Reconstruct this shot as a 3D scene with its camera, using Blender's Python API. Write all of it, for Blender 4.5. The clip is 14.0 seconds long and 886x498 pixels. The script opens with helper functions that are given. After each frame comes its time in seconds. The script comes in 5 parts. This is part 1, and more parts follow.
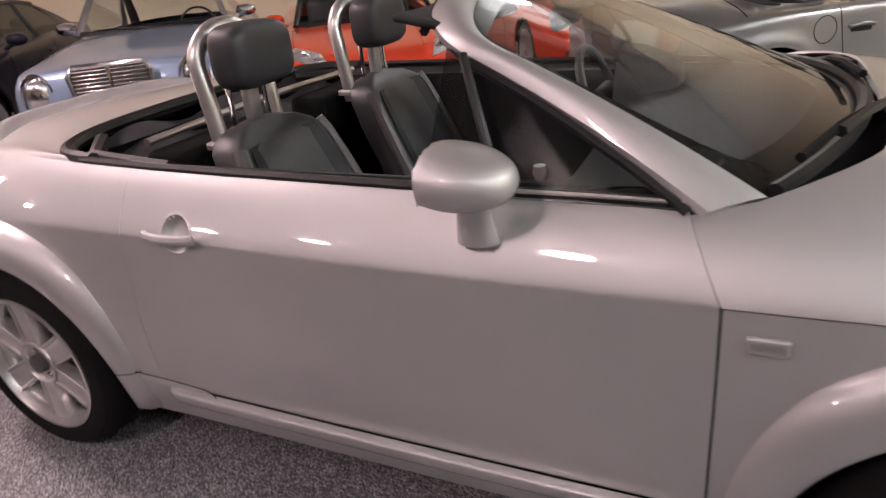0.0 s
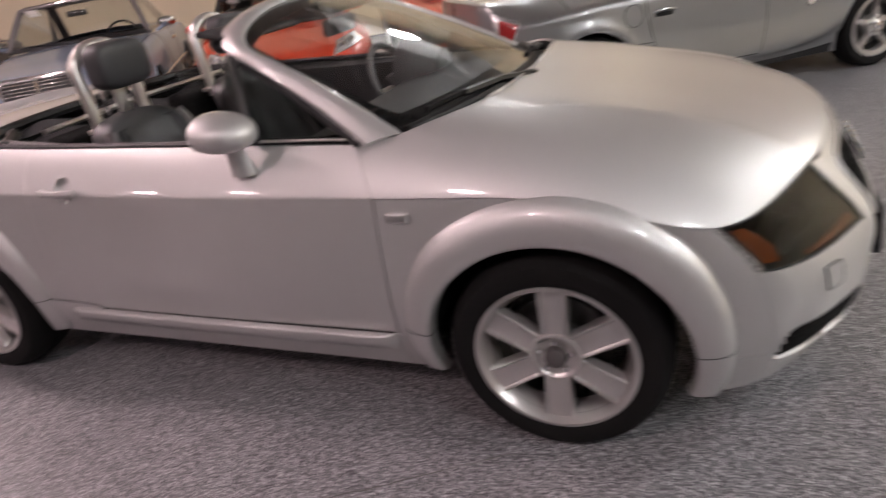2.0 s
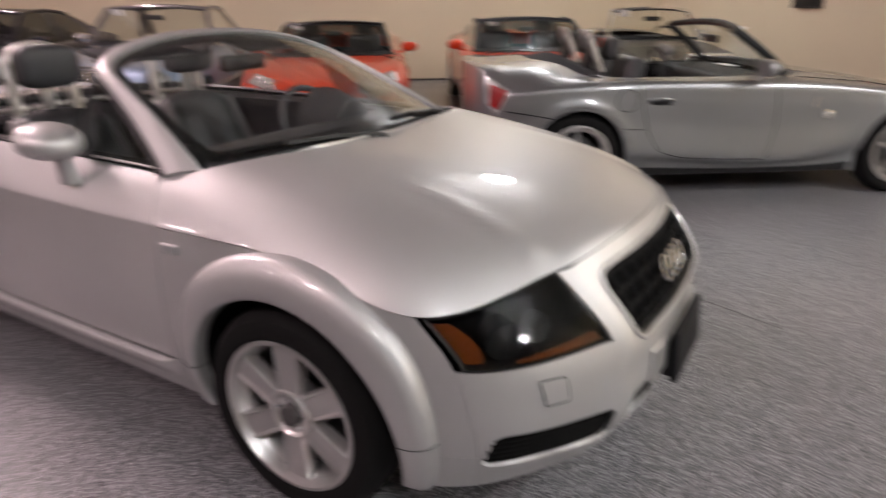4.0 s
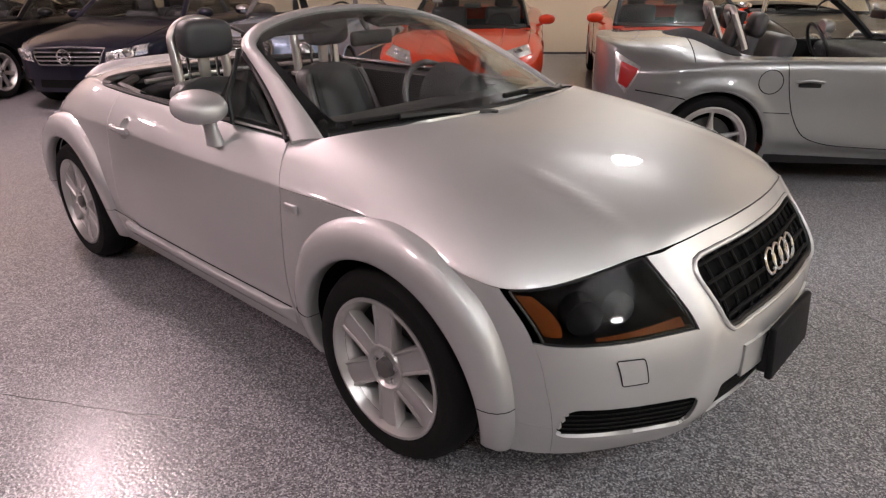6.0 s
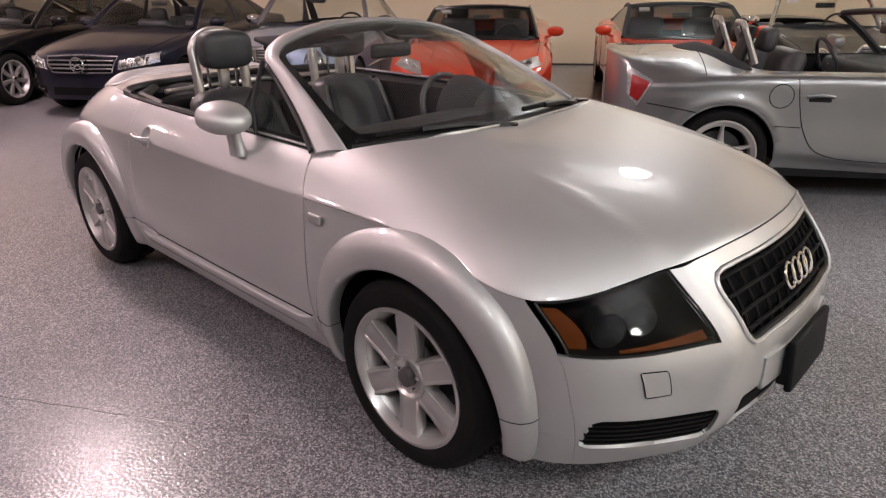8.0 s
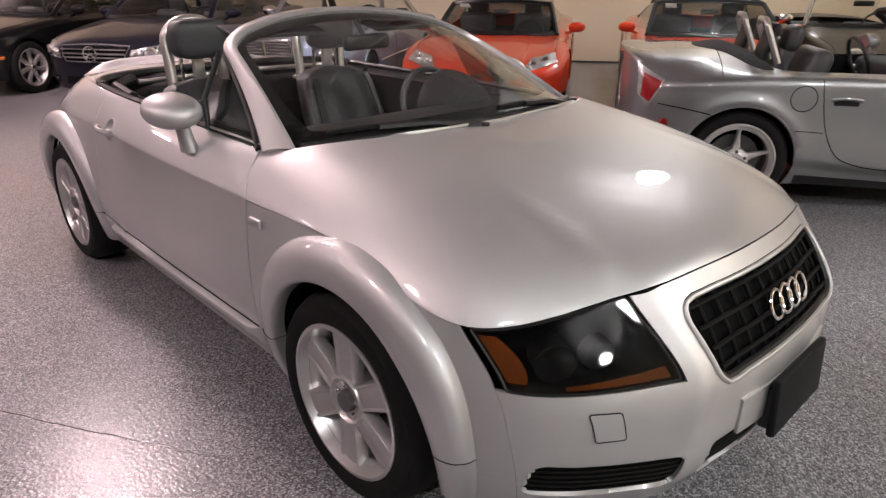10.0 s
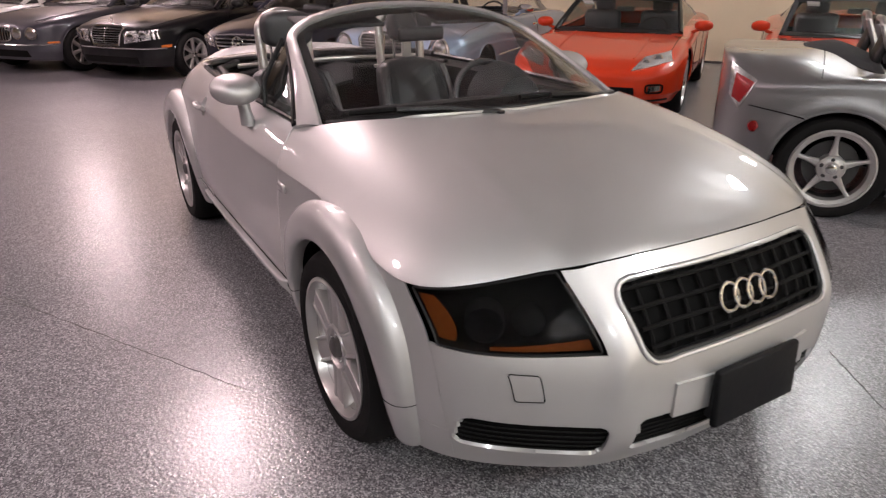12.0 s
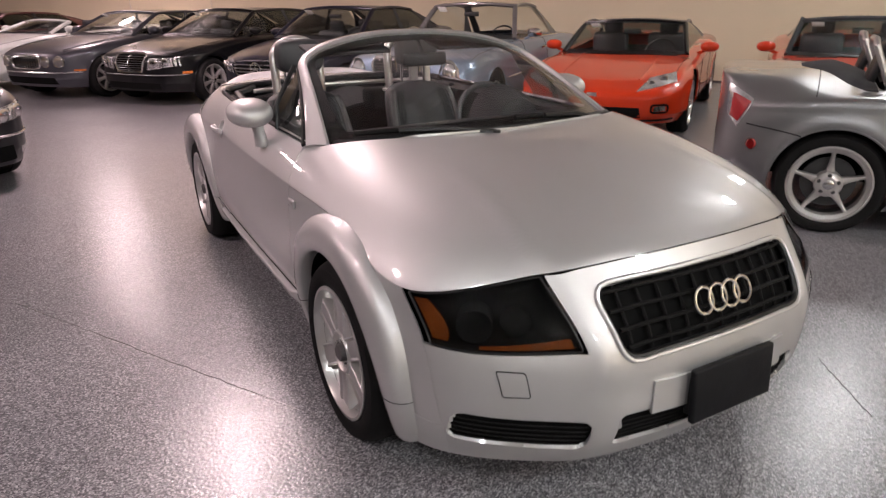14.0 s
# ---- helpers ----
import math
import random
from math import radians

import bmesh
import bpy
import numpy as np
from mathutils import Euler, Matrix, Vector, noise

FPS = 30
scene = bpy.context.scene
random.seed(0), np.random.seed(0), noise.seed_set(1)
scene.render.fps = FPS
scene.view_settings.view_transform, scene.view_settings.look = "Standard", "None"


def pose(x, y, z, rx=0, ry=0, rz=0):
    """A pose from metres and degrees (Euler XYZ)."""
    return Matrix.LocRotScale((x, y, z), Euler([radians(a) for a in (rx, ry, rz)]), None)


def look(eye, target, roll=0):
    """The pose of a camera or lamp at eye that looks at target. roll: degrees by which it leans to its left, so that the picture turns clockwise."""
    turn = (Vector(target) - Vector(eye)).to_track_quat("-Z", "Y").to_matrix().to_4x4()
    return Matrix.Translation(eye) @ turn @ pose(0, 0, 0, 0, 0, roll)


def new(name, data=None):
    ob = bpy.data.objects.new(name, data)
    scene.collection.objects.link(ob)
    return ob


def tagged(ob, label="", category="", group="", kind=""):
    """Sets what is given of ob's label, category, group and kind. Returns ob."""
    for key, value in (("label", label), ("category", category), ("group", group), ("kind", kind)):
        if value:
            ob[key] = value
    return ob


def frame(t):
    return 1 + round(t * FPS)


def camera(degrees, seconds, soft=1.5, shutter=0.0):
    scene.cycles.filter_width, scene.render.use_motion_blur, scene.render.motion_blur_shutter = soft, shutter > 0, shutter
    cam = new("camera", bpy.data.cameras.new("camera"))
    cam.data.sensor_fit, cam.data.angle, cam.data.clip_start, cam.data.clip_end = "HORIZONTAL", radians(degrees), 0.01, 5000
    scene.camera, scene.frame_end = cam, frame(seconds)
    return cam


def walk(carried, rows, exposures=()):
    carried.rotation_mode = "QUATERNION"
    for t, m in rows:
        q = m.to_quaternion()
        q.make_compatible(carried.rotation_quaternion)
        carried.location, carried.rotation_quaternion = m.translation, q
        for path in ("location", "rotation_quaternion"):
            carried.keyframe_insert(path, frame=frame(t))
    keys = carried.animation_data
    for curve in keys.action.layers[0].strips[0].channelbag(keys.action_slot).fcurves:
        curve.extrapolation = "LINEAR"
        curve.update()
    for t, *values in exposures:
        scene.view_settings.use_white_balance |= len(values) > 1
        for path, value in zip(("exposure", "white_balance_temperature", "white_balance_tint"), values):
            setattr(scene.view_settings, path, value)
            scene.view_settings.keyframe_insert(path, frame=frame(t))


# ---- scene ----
cam = camera(68.3, 14.0, 1.25, 0.5)
PATH = [
    (0, (0.755, -1.852, 1.362), (-0.067, -0.224, 0.541), -6.1),
    (0.5, (0.998, -1.922, 1.348), (0.079, -0.335, 0.551), -5.0),
    (1, (1.192, -2.054, 1.376), (0.238, -0.47, 0.613), -6.2),
    (1.5, (1.36, -2.263, 1.343), (0.425, -0.719, 0.483), -6.3),
    (2, (1.597, -2.346, 1.412), (0.863, -0.689, 0.566), -8.8),
    (2.5, (1.887, -2.352, 1.408), (1.314, -0.596, 0.642), -5.6),
    (3, (2.085, -2.226, 1.375), (1.587, -0.482, 0.531), -8.2),
    (3.5, (2.284, -2.053, 1.377), (1.911, -0.267, 0.557), -2.9),
    (4, (2.404, -1.956, 1.401), (1.436, -0.356, 0.694), -0.5),
    (4.2, (2.409, -1.951, 1.413), (1.277, -0.466, 0.696), -1.8),
    (6.3, (2.538, -1.973, 1.439), (1.272, -0.633, 0.664), -0.8),
    (6.5, (2.535, -1.982, 1.445), (1.278, -0.628, 0.681), -0.3),
    (7, (2.514, -2.001, 1.444), (1.258, -0.64, 0.689), -0.3),
    (7.5, (2.508, -2.014, 1.451), (1.241, -0.663, 0.696), -0.4),
    (8, (2.501, -2.023, 1.448), (1.225, -0.68, 0.695), -0.4),
    (8.5, (2.504, -2.023, 1.447), (1.232, -0.674, 0.696), -0.2),
    (8.7, (2.502, -2.018, 1.449), (1.229, -0.671, 0.697), -0.3),
    (10.8, (2.609, -1.485, 1.384), (1.102, -0.444, 0.579), 2.2),
    (11, (2.658, -1.445, 1.379), (1.023, -0.608, 0.586), 2.3),
    (11.5, (2.792, -1.385, 1.396), (1.107, -0.57, 0.693), 1.8),
    (12, (2.957, -1.476, 1.417), (1.37, -0.535, 0.644), 0.1),
    (12.5, (3.041, -1.47, 1.459), (1.391, -0.548, 0.807), -0.5),
    (13, (3.1, -1.399, 1.453), (1.436, -0.512, 0.785), 0.7),
    (13.5, (3.116, -1.387, 1.447), (1.447, -0.524, 0.76), 0.9),
    (14, (3.114, -1.495, 1.438), (1.481, -0.586, 0.725), -0.7),
]
walk(cam, [(t, look(eye, target, roll)) for t, eye, target, roll in PATH])

# ---- room axes: u along the row of cars, v out of the row towards the aisle ----
HEAD = radians(-55.0)
VX, VY = math.cos(HEAD), math.sin(HEAD)
UX, UY = -VY, VX
CEIL = 5.2


def room(u, v, z=0.0):
    """A place in the hall from its own axes."""
    return Vector((UX * u + VX * v, UY * u + VY * v, z))


def turned(u, v, z=0.0, spin=0.0):
    """A pose in the hall: local x runs along u."""
    p = room(u, v, z)
    return pose(p.x, p.y, p.z, 0, 0, 35.0 + spin)


# ---- world and lamps ----
world = bpy.data.worlds.new("world")
scene.world = world
world.use_nodes = True
world.node_tree.nodes["Background"].inputs[0].default_value = (0.9, 0.85, 0.8, 1)
world.node_tree.nodes["Background"].inputs[1].default_value = 0.0
LAMP_GLOW = 160.0
# x, y, whether the lamp is of the neutral kind, and its strength
# First three follow reflections; the other seven are unseen, added for fill.
LAMPS = [(-1.2, 7.5, 1, 0.75), (-4.7, -0.35, 0, 1.8), (-14.6, -1.0, 0, 1.0), (4.4, -3.7, 1, 0.6), (-0.6, -5.0, 0, 0.8), (8.6, -1.6, 1, 1.25), (6.8, 2.6, 1, 1.75), (-9.5, -9.0, 0, 1.0), (-5.8, -8.0, 0, 0.45), (-13.5, -5.5, 0, 0.6)]


# ---- materials ----
def ramp(nodes, links, fac, stops):
    n = nodes.new("ShaderNodeValToRGB")
    while len(n.color_ramp.elements) < len(stops):
        n.color_ramp.elements.new(0.5)
    for e, (p, c) in zip(n.color_ramp.elements, stops):
        e.position, e.color = p, (*c, 1)
    links.new(fac, n.inputs[0])
    return n.outputs[0]


def material(name, color, rough=0.5, metal=0.0, coat=0.0, bump=0.0, grain=60.0, vary=0.06, rvary=0.06, emit=0.0, trans=0.0, spec=0.5, dirt=4.0):
    """A surface with variation at two scales, a fine relief and its own gloss."""
    m = bpy.data.materials.new(name)
    m.use_nodes = True
    nodes, links = m.node_tree.nodes, m.node_tree.links
    b = nodes["Principled BSDF"]
    b.inputs["Metallic"].default_value = metal
    b.inputs["Coat Weight"].default_value = coat
    b.inputs["Coat Roughness"].default_value = 0.02
    b.inputs["Transmission Weight"].default_value = trans
    b.inputs["Specular IOR Level"].default_value = spec
    if emit:
        b.inputs["Emission Color"].default_value = (*color, 1)
        b.inputs["Emission Strength"].default_value = emit
    co = nodes.new("ShaderNodeTexCoord").outputs["Object"]
    big, fine = nodes.new("ShaderNodeTexNoise"), nodes.new("ShaderNodeTexNoise")
    for n, sc, det in ((big, dirt, 4), (fine, grain, 3)):
        n.inputs["Scale"].default_value, n.inputs["Detail"].default_value = sc, det
        links.new(co, n.inputs["Vector"])
    mixed = nodes.new("ShaderNodeMath")
    mixed.operation = "MULTIPLY_ADD"
    links.new(big.outputs["Fac"], mixed.inputs[0])
    mixed.inputs[1].default_value = 0.6
    half = nodes.new("ShaderNodeMath")
    half.operation = "MULTIPLY"
    half.inputs[1].default_value = 0.4
    links.new(fine.outputs["Fac"], half.inputs[0])
    links.new(half.outputs[0], mixed.inputs[2])
    lo, hi = [max(0, c * (1 - vary)) for c in color], [min(1, c * (1 + vary)) for c in color]
    links.new(ramp(nodes, links, mixed.outputs[0], [(0.3, lo), (0.7, hi)]), b.inputs["Base Color"])
    r0, r1 = max(0.01, rough - rvary), min(1, rough + rvary)
    links.new(ramp(nodes, links, mixed.outputs[0], [(0.3, (r0,) * 3), (0.7, (r1,) * 3)]), b.inputs["Roughness"])
    if bump:
        bn = nodes.new("ShaderNodeBump")
        bn.inputs["Strength"].default_value, bn.inputs["Distance"].default_value = bump, 0.002
        links.new(fine.outputs["Fac"], bn.inputs["Height"])
        links.new(bn.outputs[0], b.inputs["Normal"])
    return m


def paint(name, color, metal=0.6, rough=0.34, vary=0.05, coat=1.0):
    """Car paint: a flake layer under clear coat."""
    m = material(name, color, rough, metal, coat=coat, grain=1800.0, vary=vary, rvary=0.05, dirt=1.5, spec=0.15)
    return m


def glass(name, tint=(0.93, 0.95, 0.94), rough=0.0):
    m = bpy.data.materials.new(name)
    m.use_nodes = True
    nodes, links = m.node_tree.nodes, m.node_tree.links
    b = nodes["Principled BSDF"]
    b.inputs["Base Color"].default_value = (*tint, 1)
    b.inputs["Transmission Weight"].default_value = 1.0
    b.inputs["IOR"].default_value = 1.27
    n = nodes.new("ShaderNodeTexNoise")
    n.inputs["Scale"].default_value = 3.0
    links.new(nodes.new("ShaderNodeTexCoord").outputs["Object"], n.inputs["Vector"])
    links.new(ramp(nodes, links, n.outputs["Fac"], [(0.35, (rough,) * 3), (0.7, (rough + 0.006,) * 3)]), b.inputs["Roughness"])
    return m


def flake_floor():
    """Sealed flake floor: grey, white and dark chips under a glossy, slightly wavy coat."""
    m = bpy.data.materials.new("flake_floor")
    m.use_nodes = True
    nodes, links = m.node_tree.nodes, m.node_tree.links
    b = nodes["Principled BSDF"]
    co = nodes.new("ShaderNodeTexCoord").outputs["Object"]
    v = nodes.new("ShaderNodeTexVoronoi")
    v.inputs["Scale"].default_value = 200.0
    links.new(co, v.inputs["Vector"])
    sep = nodes.new("ShaderNodeSeparateColor")
    links.new(v.outputs["Color"], sep.inputs[0])
    chips = ramp(nodes, links, sep.outputs[0], [(0.0, (0.055, 0.052, 0.06)), (0.28, (0.095, 0.091, 0.10)), (0.5, (0.185, 0.18, 0.19)), (0.75, (0.265, 0.26, 0.27)), (0.97, (0.50, 0.49, 0.50))])
    big = nodes.new("ShaderNodeTexNoise")
    big.inputs["Scale"].default_value, big.inputs["Detail"].default_value = 0.9, 5
    links.new(co, big.inputs["Vector"])
    mul = nodes.new("ShaderNodeMix")
    mul.data_type, mul.blend_type = "RGBA", "MULTIPLY"
    mul.inputs["Factor"].default_value = 1.0
    links.new(chips, mul.inputs["A"])
    links.new(ramp(nodes, links, big.outputs["Fac"], [(0.3, (0.86, 0.85, 0.86)), (0.7, (1.0, 1.0, 1.0))]), mul.inputs["B"])
    links.new(mul.outputs["Result"], b.inputs["Base Color"])
    links.new(ramp(nodes, links, big.outputs["Fac"], [(0.3, (0.3,) * 3), (0.7, (0.42,) * 3)]), b.inputs["Roughness"])
    b.inputs["Specular IOR Level"].default_value = 0.3
    b.inputs["Coat Weight"].default_value = 0.42
    b.inputs["Coat Roughness"].default_value = 0.13
    wave = nodes.new("ShaderNodeTexNoise")
    wave.inputs["Scale"].default_value, wave.inputs["Detail"].default_value = 85.0, 1.5
    links.new(co, wave.inputs["Vector"])
    bn = nodes.new("ShaderNodeBump")
    bn.inputs["Strength"].default_value, bn.inputs["Distance"].default_value = 0.5, 0.0031
    links.new(wave.outputs["Fac"], bn.inputs["Height"])
    links.new(bn.outputs[0], b.inputs["Normal"])
    links.new(bn.outputs[0], b.inputs["Coat Normal"])
    return m


SILVER = paint("silver_paint", (0.555, 0.55, 0.545), 0.80, 0.54)
GREY = paint("grey_metallic_paint", (0.255, 0.255, 0.26), 0.76, 0.42)
RED = paint("red_paint", (0.50, 0.035, 0.008), 0.0, 0.4)
BLACK = paint("black_paint", (0.005, 0.005, 0.006), 0.0, 0.3, coat=0.5)
# Weaker coat than BLACK, so the beige wall's reflection stays out of it.
DULL_BLACK = material("dull_black_paint", (0.007, 0.007, 0.007), 0.35, coat=0.2, spec=0.25)
NAVY = paint("navy_paint", (0.009, 0.009, 0.017), 0.2, 0.35, coat=0.6)
SLATE = paint("slate_paint", (0.062, 0.062, 0.074), 0.5, 0.4, coat=0.7)
ICE = paint("ice_blue_paint", (0.24, 0.31, 0.42), 0.55, 0.38)
DUSK = paint("grey_roof_paint", (0.13, 0.12, 0.12), 0.3, 0.4)
WHITE = paint("white_paint", (0.8, 0.8, 0.78), 0.0, 0.35)
WINE = paint("wine_paint", (0.06, 0.012, 0.012), 0.2, 0.35)
CHARCOAL = paint("charcoal_paint", (0.022, 0.022, 0.025), 0.4, 0.35, coat=0.6)
CHROME = material("chrome", (0.82, 0.82, 0.82), 0.09, 1.0, rvary=0.04)
ALLOY = material("alloy", (0.54, 0.525, 0.515), 0.31, 0.78, grain=300.0, vary=0.02, rvary=0.01)
STEEL = material("brushed_steel", (0.68, 0.66, 0.63), 0.34, 0.9, grain=400.0, vary=0.02, rvary=0.02)
DARK_METAL = material("dark_metal", (0.08, 0.08, 0.08), 0.5, 0.7)
RUBBER = material("rubber", (0.009, 0.0085, 0.0085), 0.75, bump=0.3, grain=120.0, spec=0.12)
TRIM = material("black_trim", (0.009, 0.009, 0.0095), 0.45, bump=0.08, grain=300.0, spec=0.35)
FRIT = material("black_glass_border", (0.004, 0.004, 0.004), 0.3, spec=0.12)
GAP = material("shadow_gap", (0.004, 0.004, 0.004), 0.9, spec=0.1)
CLOTH = material("soft_top_cloth", (0.014, 0.014, 0.016), 0.9, bump=0.5, grain=500.0)
LEATHER = material("charcoal_leather", (0.034, 0.034, 0.036), 0.5, bump=0.35, grain=260.0)
LEATHER_EDGE = material("grey_leather", (0.075, 0.068, 0.068), 0.5, bump=0.35, grain=260.0)
CARPET = material("black_carpet", (0.007, 0.007, 0.007), 0.95, bump=0.6, grain=700.0, spec=0.1)
DASH = material("dash_plastic", (0.022, 0.022, 0.023), 0.65, bump=0.12, grain=350.0, spec=0.25)
GLASS = glass("clear_glass")
TINTED = glass("tinted_glass", (0.78, 0.81, 0.79))
DARK_GLASS = glass("dark_tinted_glass", (0.36, 0.38, 0.37))
LENS = glass("smoked_lens", (0.50, 0.49, 0.49))
LAMP_BACK = material("lamp_back", (0.75, 0.75, 0.75), 0.2, 0.85, bump=1.0, grain=45.0, vary=0.35)
CLEAR_LENS = glass("clear_lens", (0.95, 0.95, 0.95))
SMOKED_AMBER = material("smoked_amber_lens", (0.12, 0.027, 0.002), 0.6, spec=0.1, vary=0.35, grain=60.0)
AMBER = material("amber_lens", (0.40, 0.10, 0.012), 0.25, coat=0.6, vary=0.2, grain=200.0)
RED_LENS = material("red_lens", (0.28, 0.010, 0.012), 0.2, coat=0.7, vary=0.2, grain=120.0)
REFLECTOR = material("reflector", (0.8, 0.8, 0.8), 0.15, 1.0)
PLATE_BLACK = material("plate_black", (0.006, 0.006, 0.007), 0.6, bump=0.2, spec=0.2)
PAPER = material("paper", (0.8, 0.79, 0.75), 0.6)
WALL = material("beige_wall", (0.61, 0.52, 0.37), 0.75, bump=0.35, grain=90.0, vary=0.05, dirt=0.7)
CEILING = material("pale_deck", (0.40, 0.395, 0.385), 0.7, bump=0.3, grain=40.0)
BASE = material("dark_base", (0.05, 0.045, 0.04), 0.6)
CONDUIT = material("grey_conduit", (0.45, 0.42, 0.38), 0.5, 0.3)
BULBS = {n: material("neutral_lamp_bowl" if cool else "rosy_lamp_bowl", (0.98, 0.97, 0.985) if cool else (1.0, 0.755, 0.785), 0.5, emit=LAMP_GLOW * power, vary=0.0) for n, (_, _, cool, power) in enumerate(LAMPS)}
HOUSING = material("lamp_housing", (0.5, 0.5, 0.5), 0.4, 0.6)
CRACK = material("crack_edge", (0.16, 0.155, 0.155), 0.25, coat=0.5, vary=0.5, grain=120.0)
FLOOR = flake_floor()


# ---- mesh helpers ----
def part(name, bm, mat, parent=None, label="", flat=False, m=None):
    """Links a bmesh as one mesh object under a thing or a part."""
    me = bpy.data.meshes.new(name)
    bmesh.ops.recalc_face_normals(bm, faces=bm.faces) if not bm.faces.layers.int.get("keep") else None
    bm.to_mesh(me)
    bm.free()
    me.materials.append(mat)
    if not flat:
        me.polygons.foreach_set("use_smooth", [True] * len(me.polygons))
        me.set_sharp_from_angle(angle=radians(38))
    return place(name, me, parent, label, m)


def place(name, me, parent=None, label="", m=None):
    ob = new(name, me)
    if parent:
        ob.parent = parent
    if m is not None:
        ob.matrix_basis = m
    if label:
        ob["label"] = label
    return ob


def thing(name, m, label, category, group="", kind=""):
    ob = new(name)
    ob.matrix_basis = m
    ob.empty_display_size = 0.1
    return tagged(ob, label, category, group, kind)


def surface(fn, us, vs, bm=None):
    """A grid of faces over the points fn(u, v)."""
    bm = bm or bmesh.new()
    rows = [[bm.verts.new(fn(u, v)) for v in vs] for u in us]
    for a, b in zip(rows, rows[1:]):
        for i in range(len(vs) - 1):
            bm.faces.new((a[i], b[i], b[i + 1], a[i + 1]))
    bmesh.ops.remove_doubles(bm, verts=bm.verts, dist=1e-5)
    return bm


def lin(a, b, n):
    return [a + (b - a) * i / (n - 1) for i in range(n)]


def cut(bm, sdf, cell=0.02):
    """Takes away what lies where sdf is negative and draws the edge on to its line."""
    inside = {v: sdf(v.co) for v in bm.verts}
    gone = [f for f in bm.faces if all(inside[v] < 0 for v in f.verts)]
    bmesh.ops.delete(bm, geom=gone, context="FACES")
    for _ in range(3):
        for v in bm.verts:
            d = sdf(v.co)
            if d < -1e-5:
                g = Vector([sdf(v.co + e) - d for e in (Vector((1e-3, 0, 0)), Vector((0, 1e-3, 0)), Vector((0, 0, 1e-3)))])
                if g.length > 1e-7:
                    v.co -= g.normalized() * d
    bmesh.ops.dissolve_degenerate(bm, dist=1e-5, edges=bm.edges)
    return bm


def solid(bm, thick):
    """Gives an open sheet a thickness, inwards from its normals."""
    bmesh.ops.recalc_face_normals(bm, faces=bm.faces)
    loose = [v for v in bm.verts if not v.link_faces]
    bmesh.ops.delete(bm, geom=loose, context="VERTS")
    bm.normal_update()
    faces, rim = bm.faces[:], [(e, e.link_loops[0]) for e in bm.edges if len(e.link_loops) == 1]
    walls = [(lp.vert, lp.link_loop_next.vert) for _, lp in rim]
    inner = {v: bm.verts.new(v.co - v.normal * thick) for v in bm.verts[:]}
    for f in faces:
        bm.faces.new([inner[v] for v in reversed(f.verts)])
    for p, q in walls:
        bm.faces.new((q, p, inner[p], inner[q]))
    return bm


def mirrored(bm):
    """A copy on the other side of the car's middle."""
    c = bm.copy()
    for v in c.verts:
        v.co.y = -v.co.y
    bmesh.ops.reverse_faces(c, faces=c.faces)
    return c


def pair(name, bm, mat, parent, label=""):
    c = mirrored(bm)
    return part(name, bm, mat, parent, label), part(name, c, mat, parent, label)


def box(at, size, bevel=0.01, rot=(0, 0, 0), bm=None, seg=3):
    bm2 = bmesh.new()
    bmesh.ops.create_cube(bm2, size=1.0)
    bmesh.ops.scale(bm2, vec=size, verts=bm2.verts)
    if bevel:
        bmesh.ops.bevel(bm2, geom=bm2.edges[:], offset=min(bevel, min(size) * 0.49), segments=seg, affect="EDGES", profile=0.5)
    bmesh.ops.transform(bm2, matrix=pose(*at, *rot), verts=bm2.verts)
    if bm is None:
        return bm2
    return joined(bm, bm2)


def joined(bm, other):
    me = bpy.data.meshes.new("tmp")
    other.to_mesh(me)
    other.free()
    bm.from_mesh(me)
    bpy.data.meshes.remove(me)
    return bm


def lathe(profile, segs=48, axis="y", bm=None, arc=(0.0, 360.0)):
    """Turns (radius, along) points round an axis."""
    bm = bm or bmesh.new()
    full = abs(arc[1] - arc[0]) >= 359.9
    angles = lin(radians(arc[0]), radians(arc[1]), segs + 1)
    rows = []
    for a in (angles[:-1] if full else angles):
        ca, sa = math.cos(a), math.sin(a)
        rows.append([bm.verts.new((r * ca, h, r * sa) if axis == "y" else (r * ca, r * sa, h) if axis == "z" else (h, r * ca, r * sa)) for r, h in profile])
    if full:
        rows.append(rows[0])
    for a, b in zip(rows, rows[1:]):
        for i in range(len(profile) - 1):
            bm.faces.new((a[i], b[i], b[i + 1], a[i + 1]))
    bmesh.ops.remove_doubles(bm, verts=bm.verts, dist=1e-6)
    return bm


def tube(path, radius, segs=10, bm=None, closed=False, flat=1.0):
    """A round bar along a path; flat squeezes it sideways."""
    bm = bm or bmesh.new()
    pts = [Vector(p) for p in path]
    rows = []
    side = None
    for i, p in enumerate(pts):
        a, b = pts[i - 1] if (i or closed) else p, pts[(i + 1) % len(pts)] if (i + 1 < len(pts) or closed) else p
        d = (b - a).normalized()
        if side is None:
            side = d.orthogonal().normalized()
        side = (side - d * side.dot(d)).normalized()
        up = d.cross(side)
        rows.append([bm.verts.new(p + radius * (side * math.cos(t) * flat + up * math.sin(t))) for t in lin(0, 2 * math.pi, segs + 1)[:-1]])
    for a, b in list(zip(rows, rows[1:])) + ([(rows[-1], rows[0])] if closed else []):
        for i in range(segs):
            bm.faces.new((a[i], b[i], b[(i + 1) % segs], a[(i + 1) % segs]))
    if not closed:
        bm.faces.new(rows[0])
        bm.faces.new(rows[-1])
    return bm


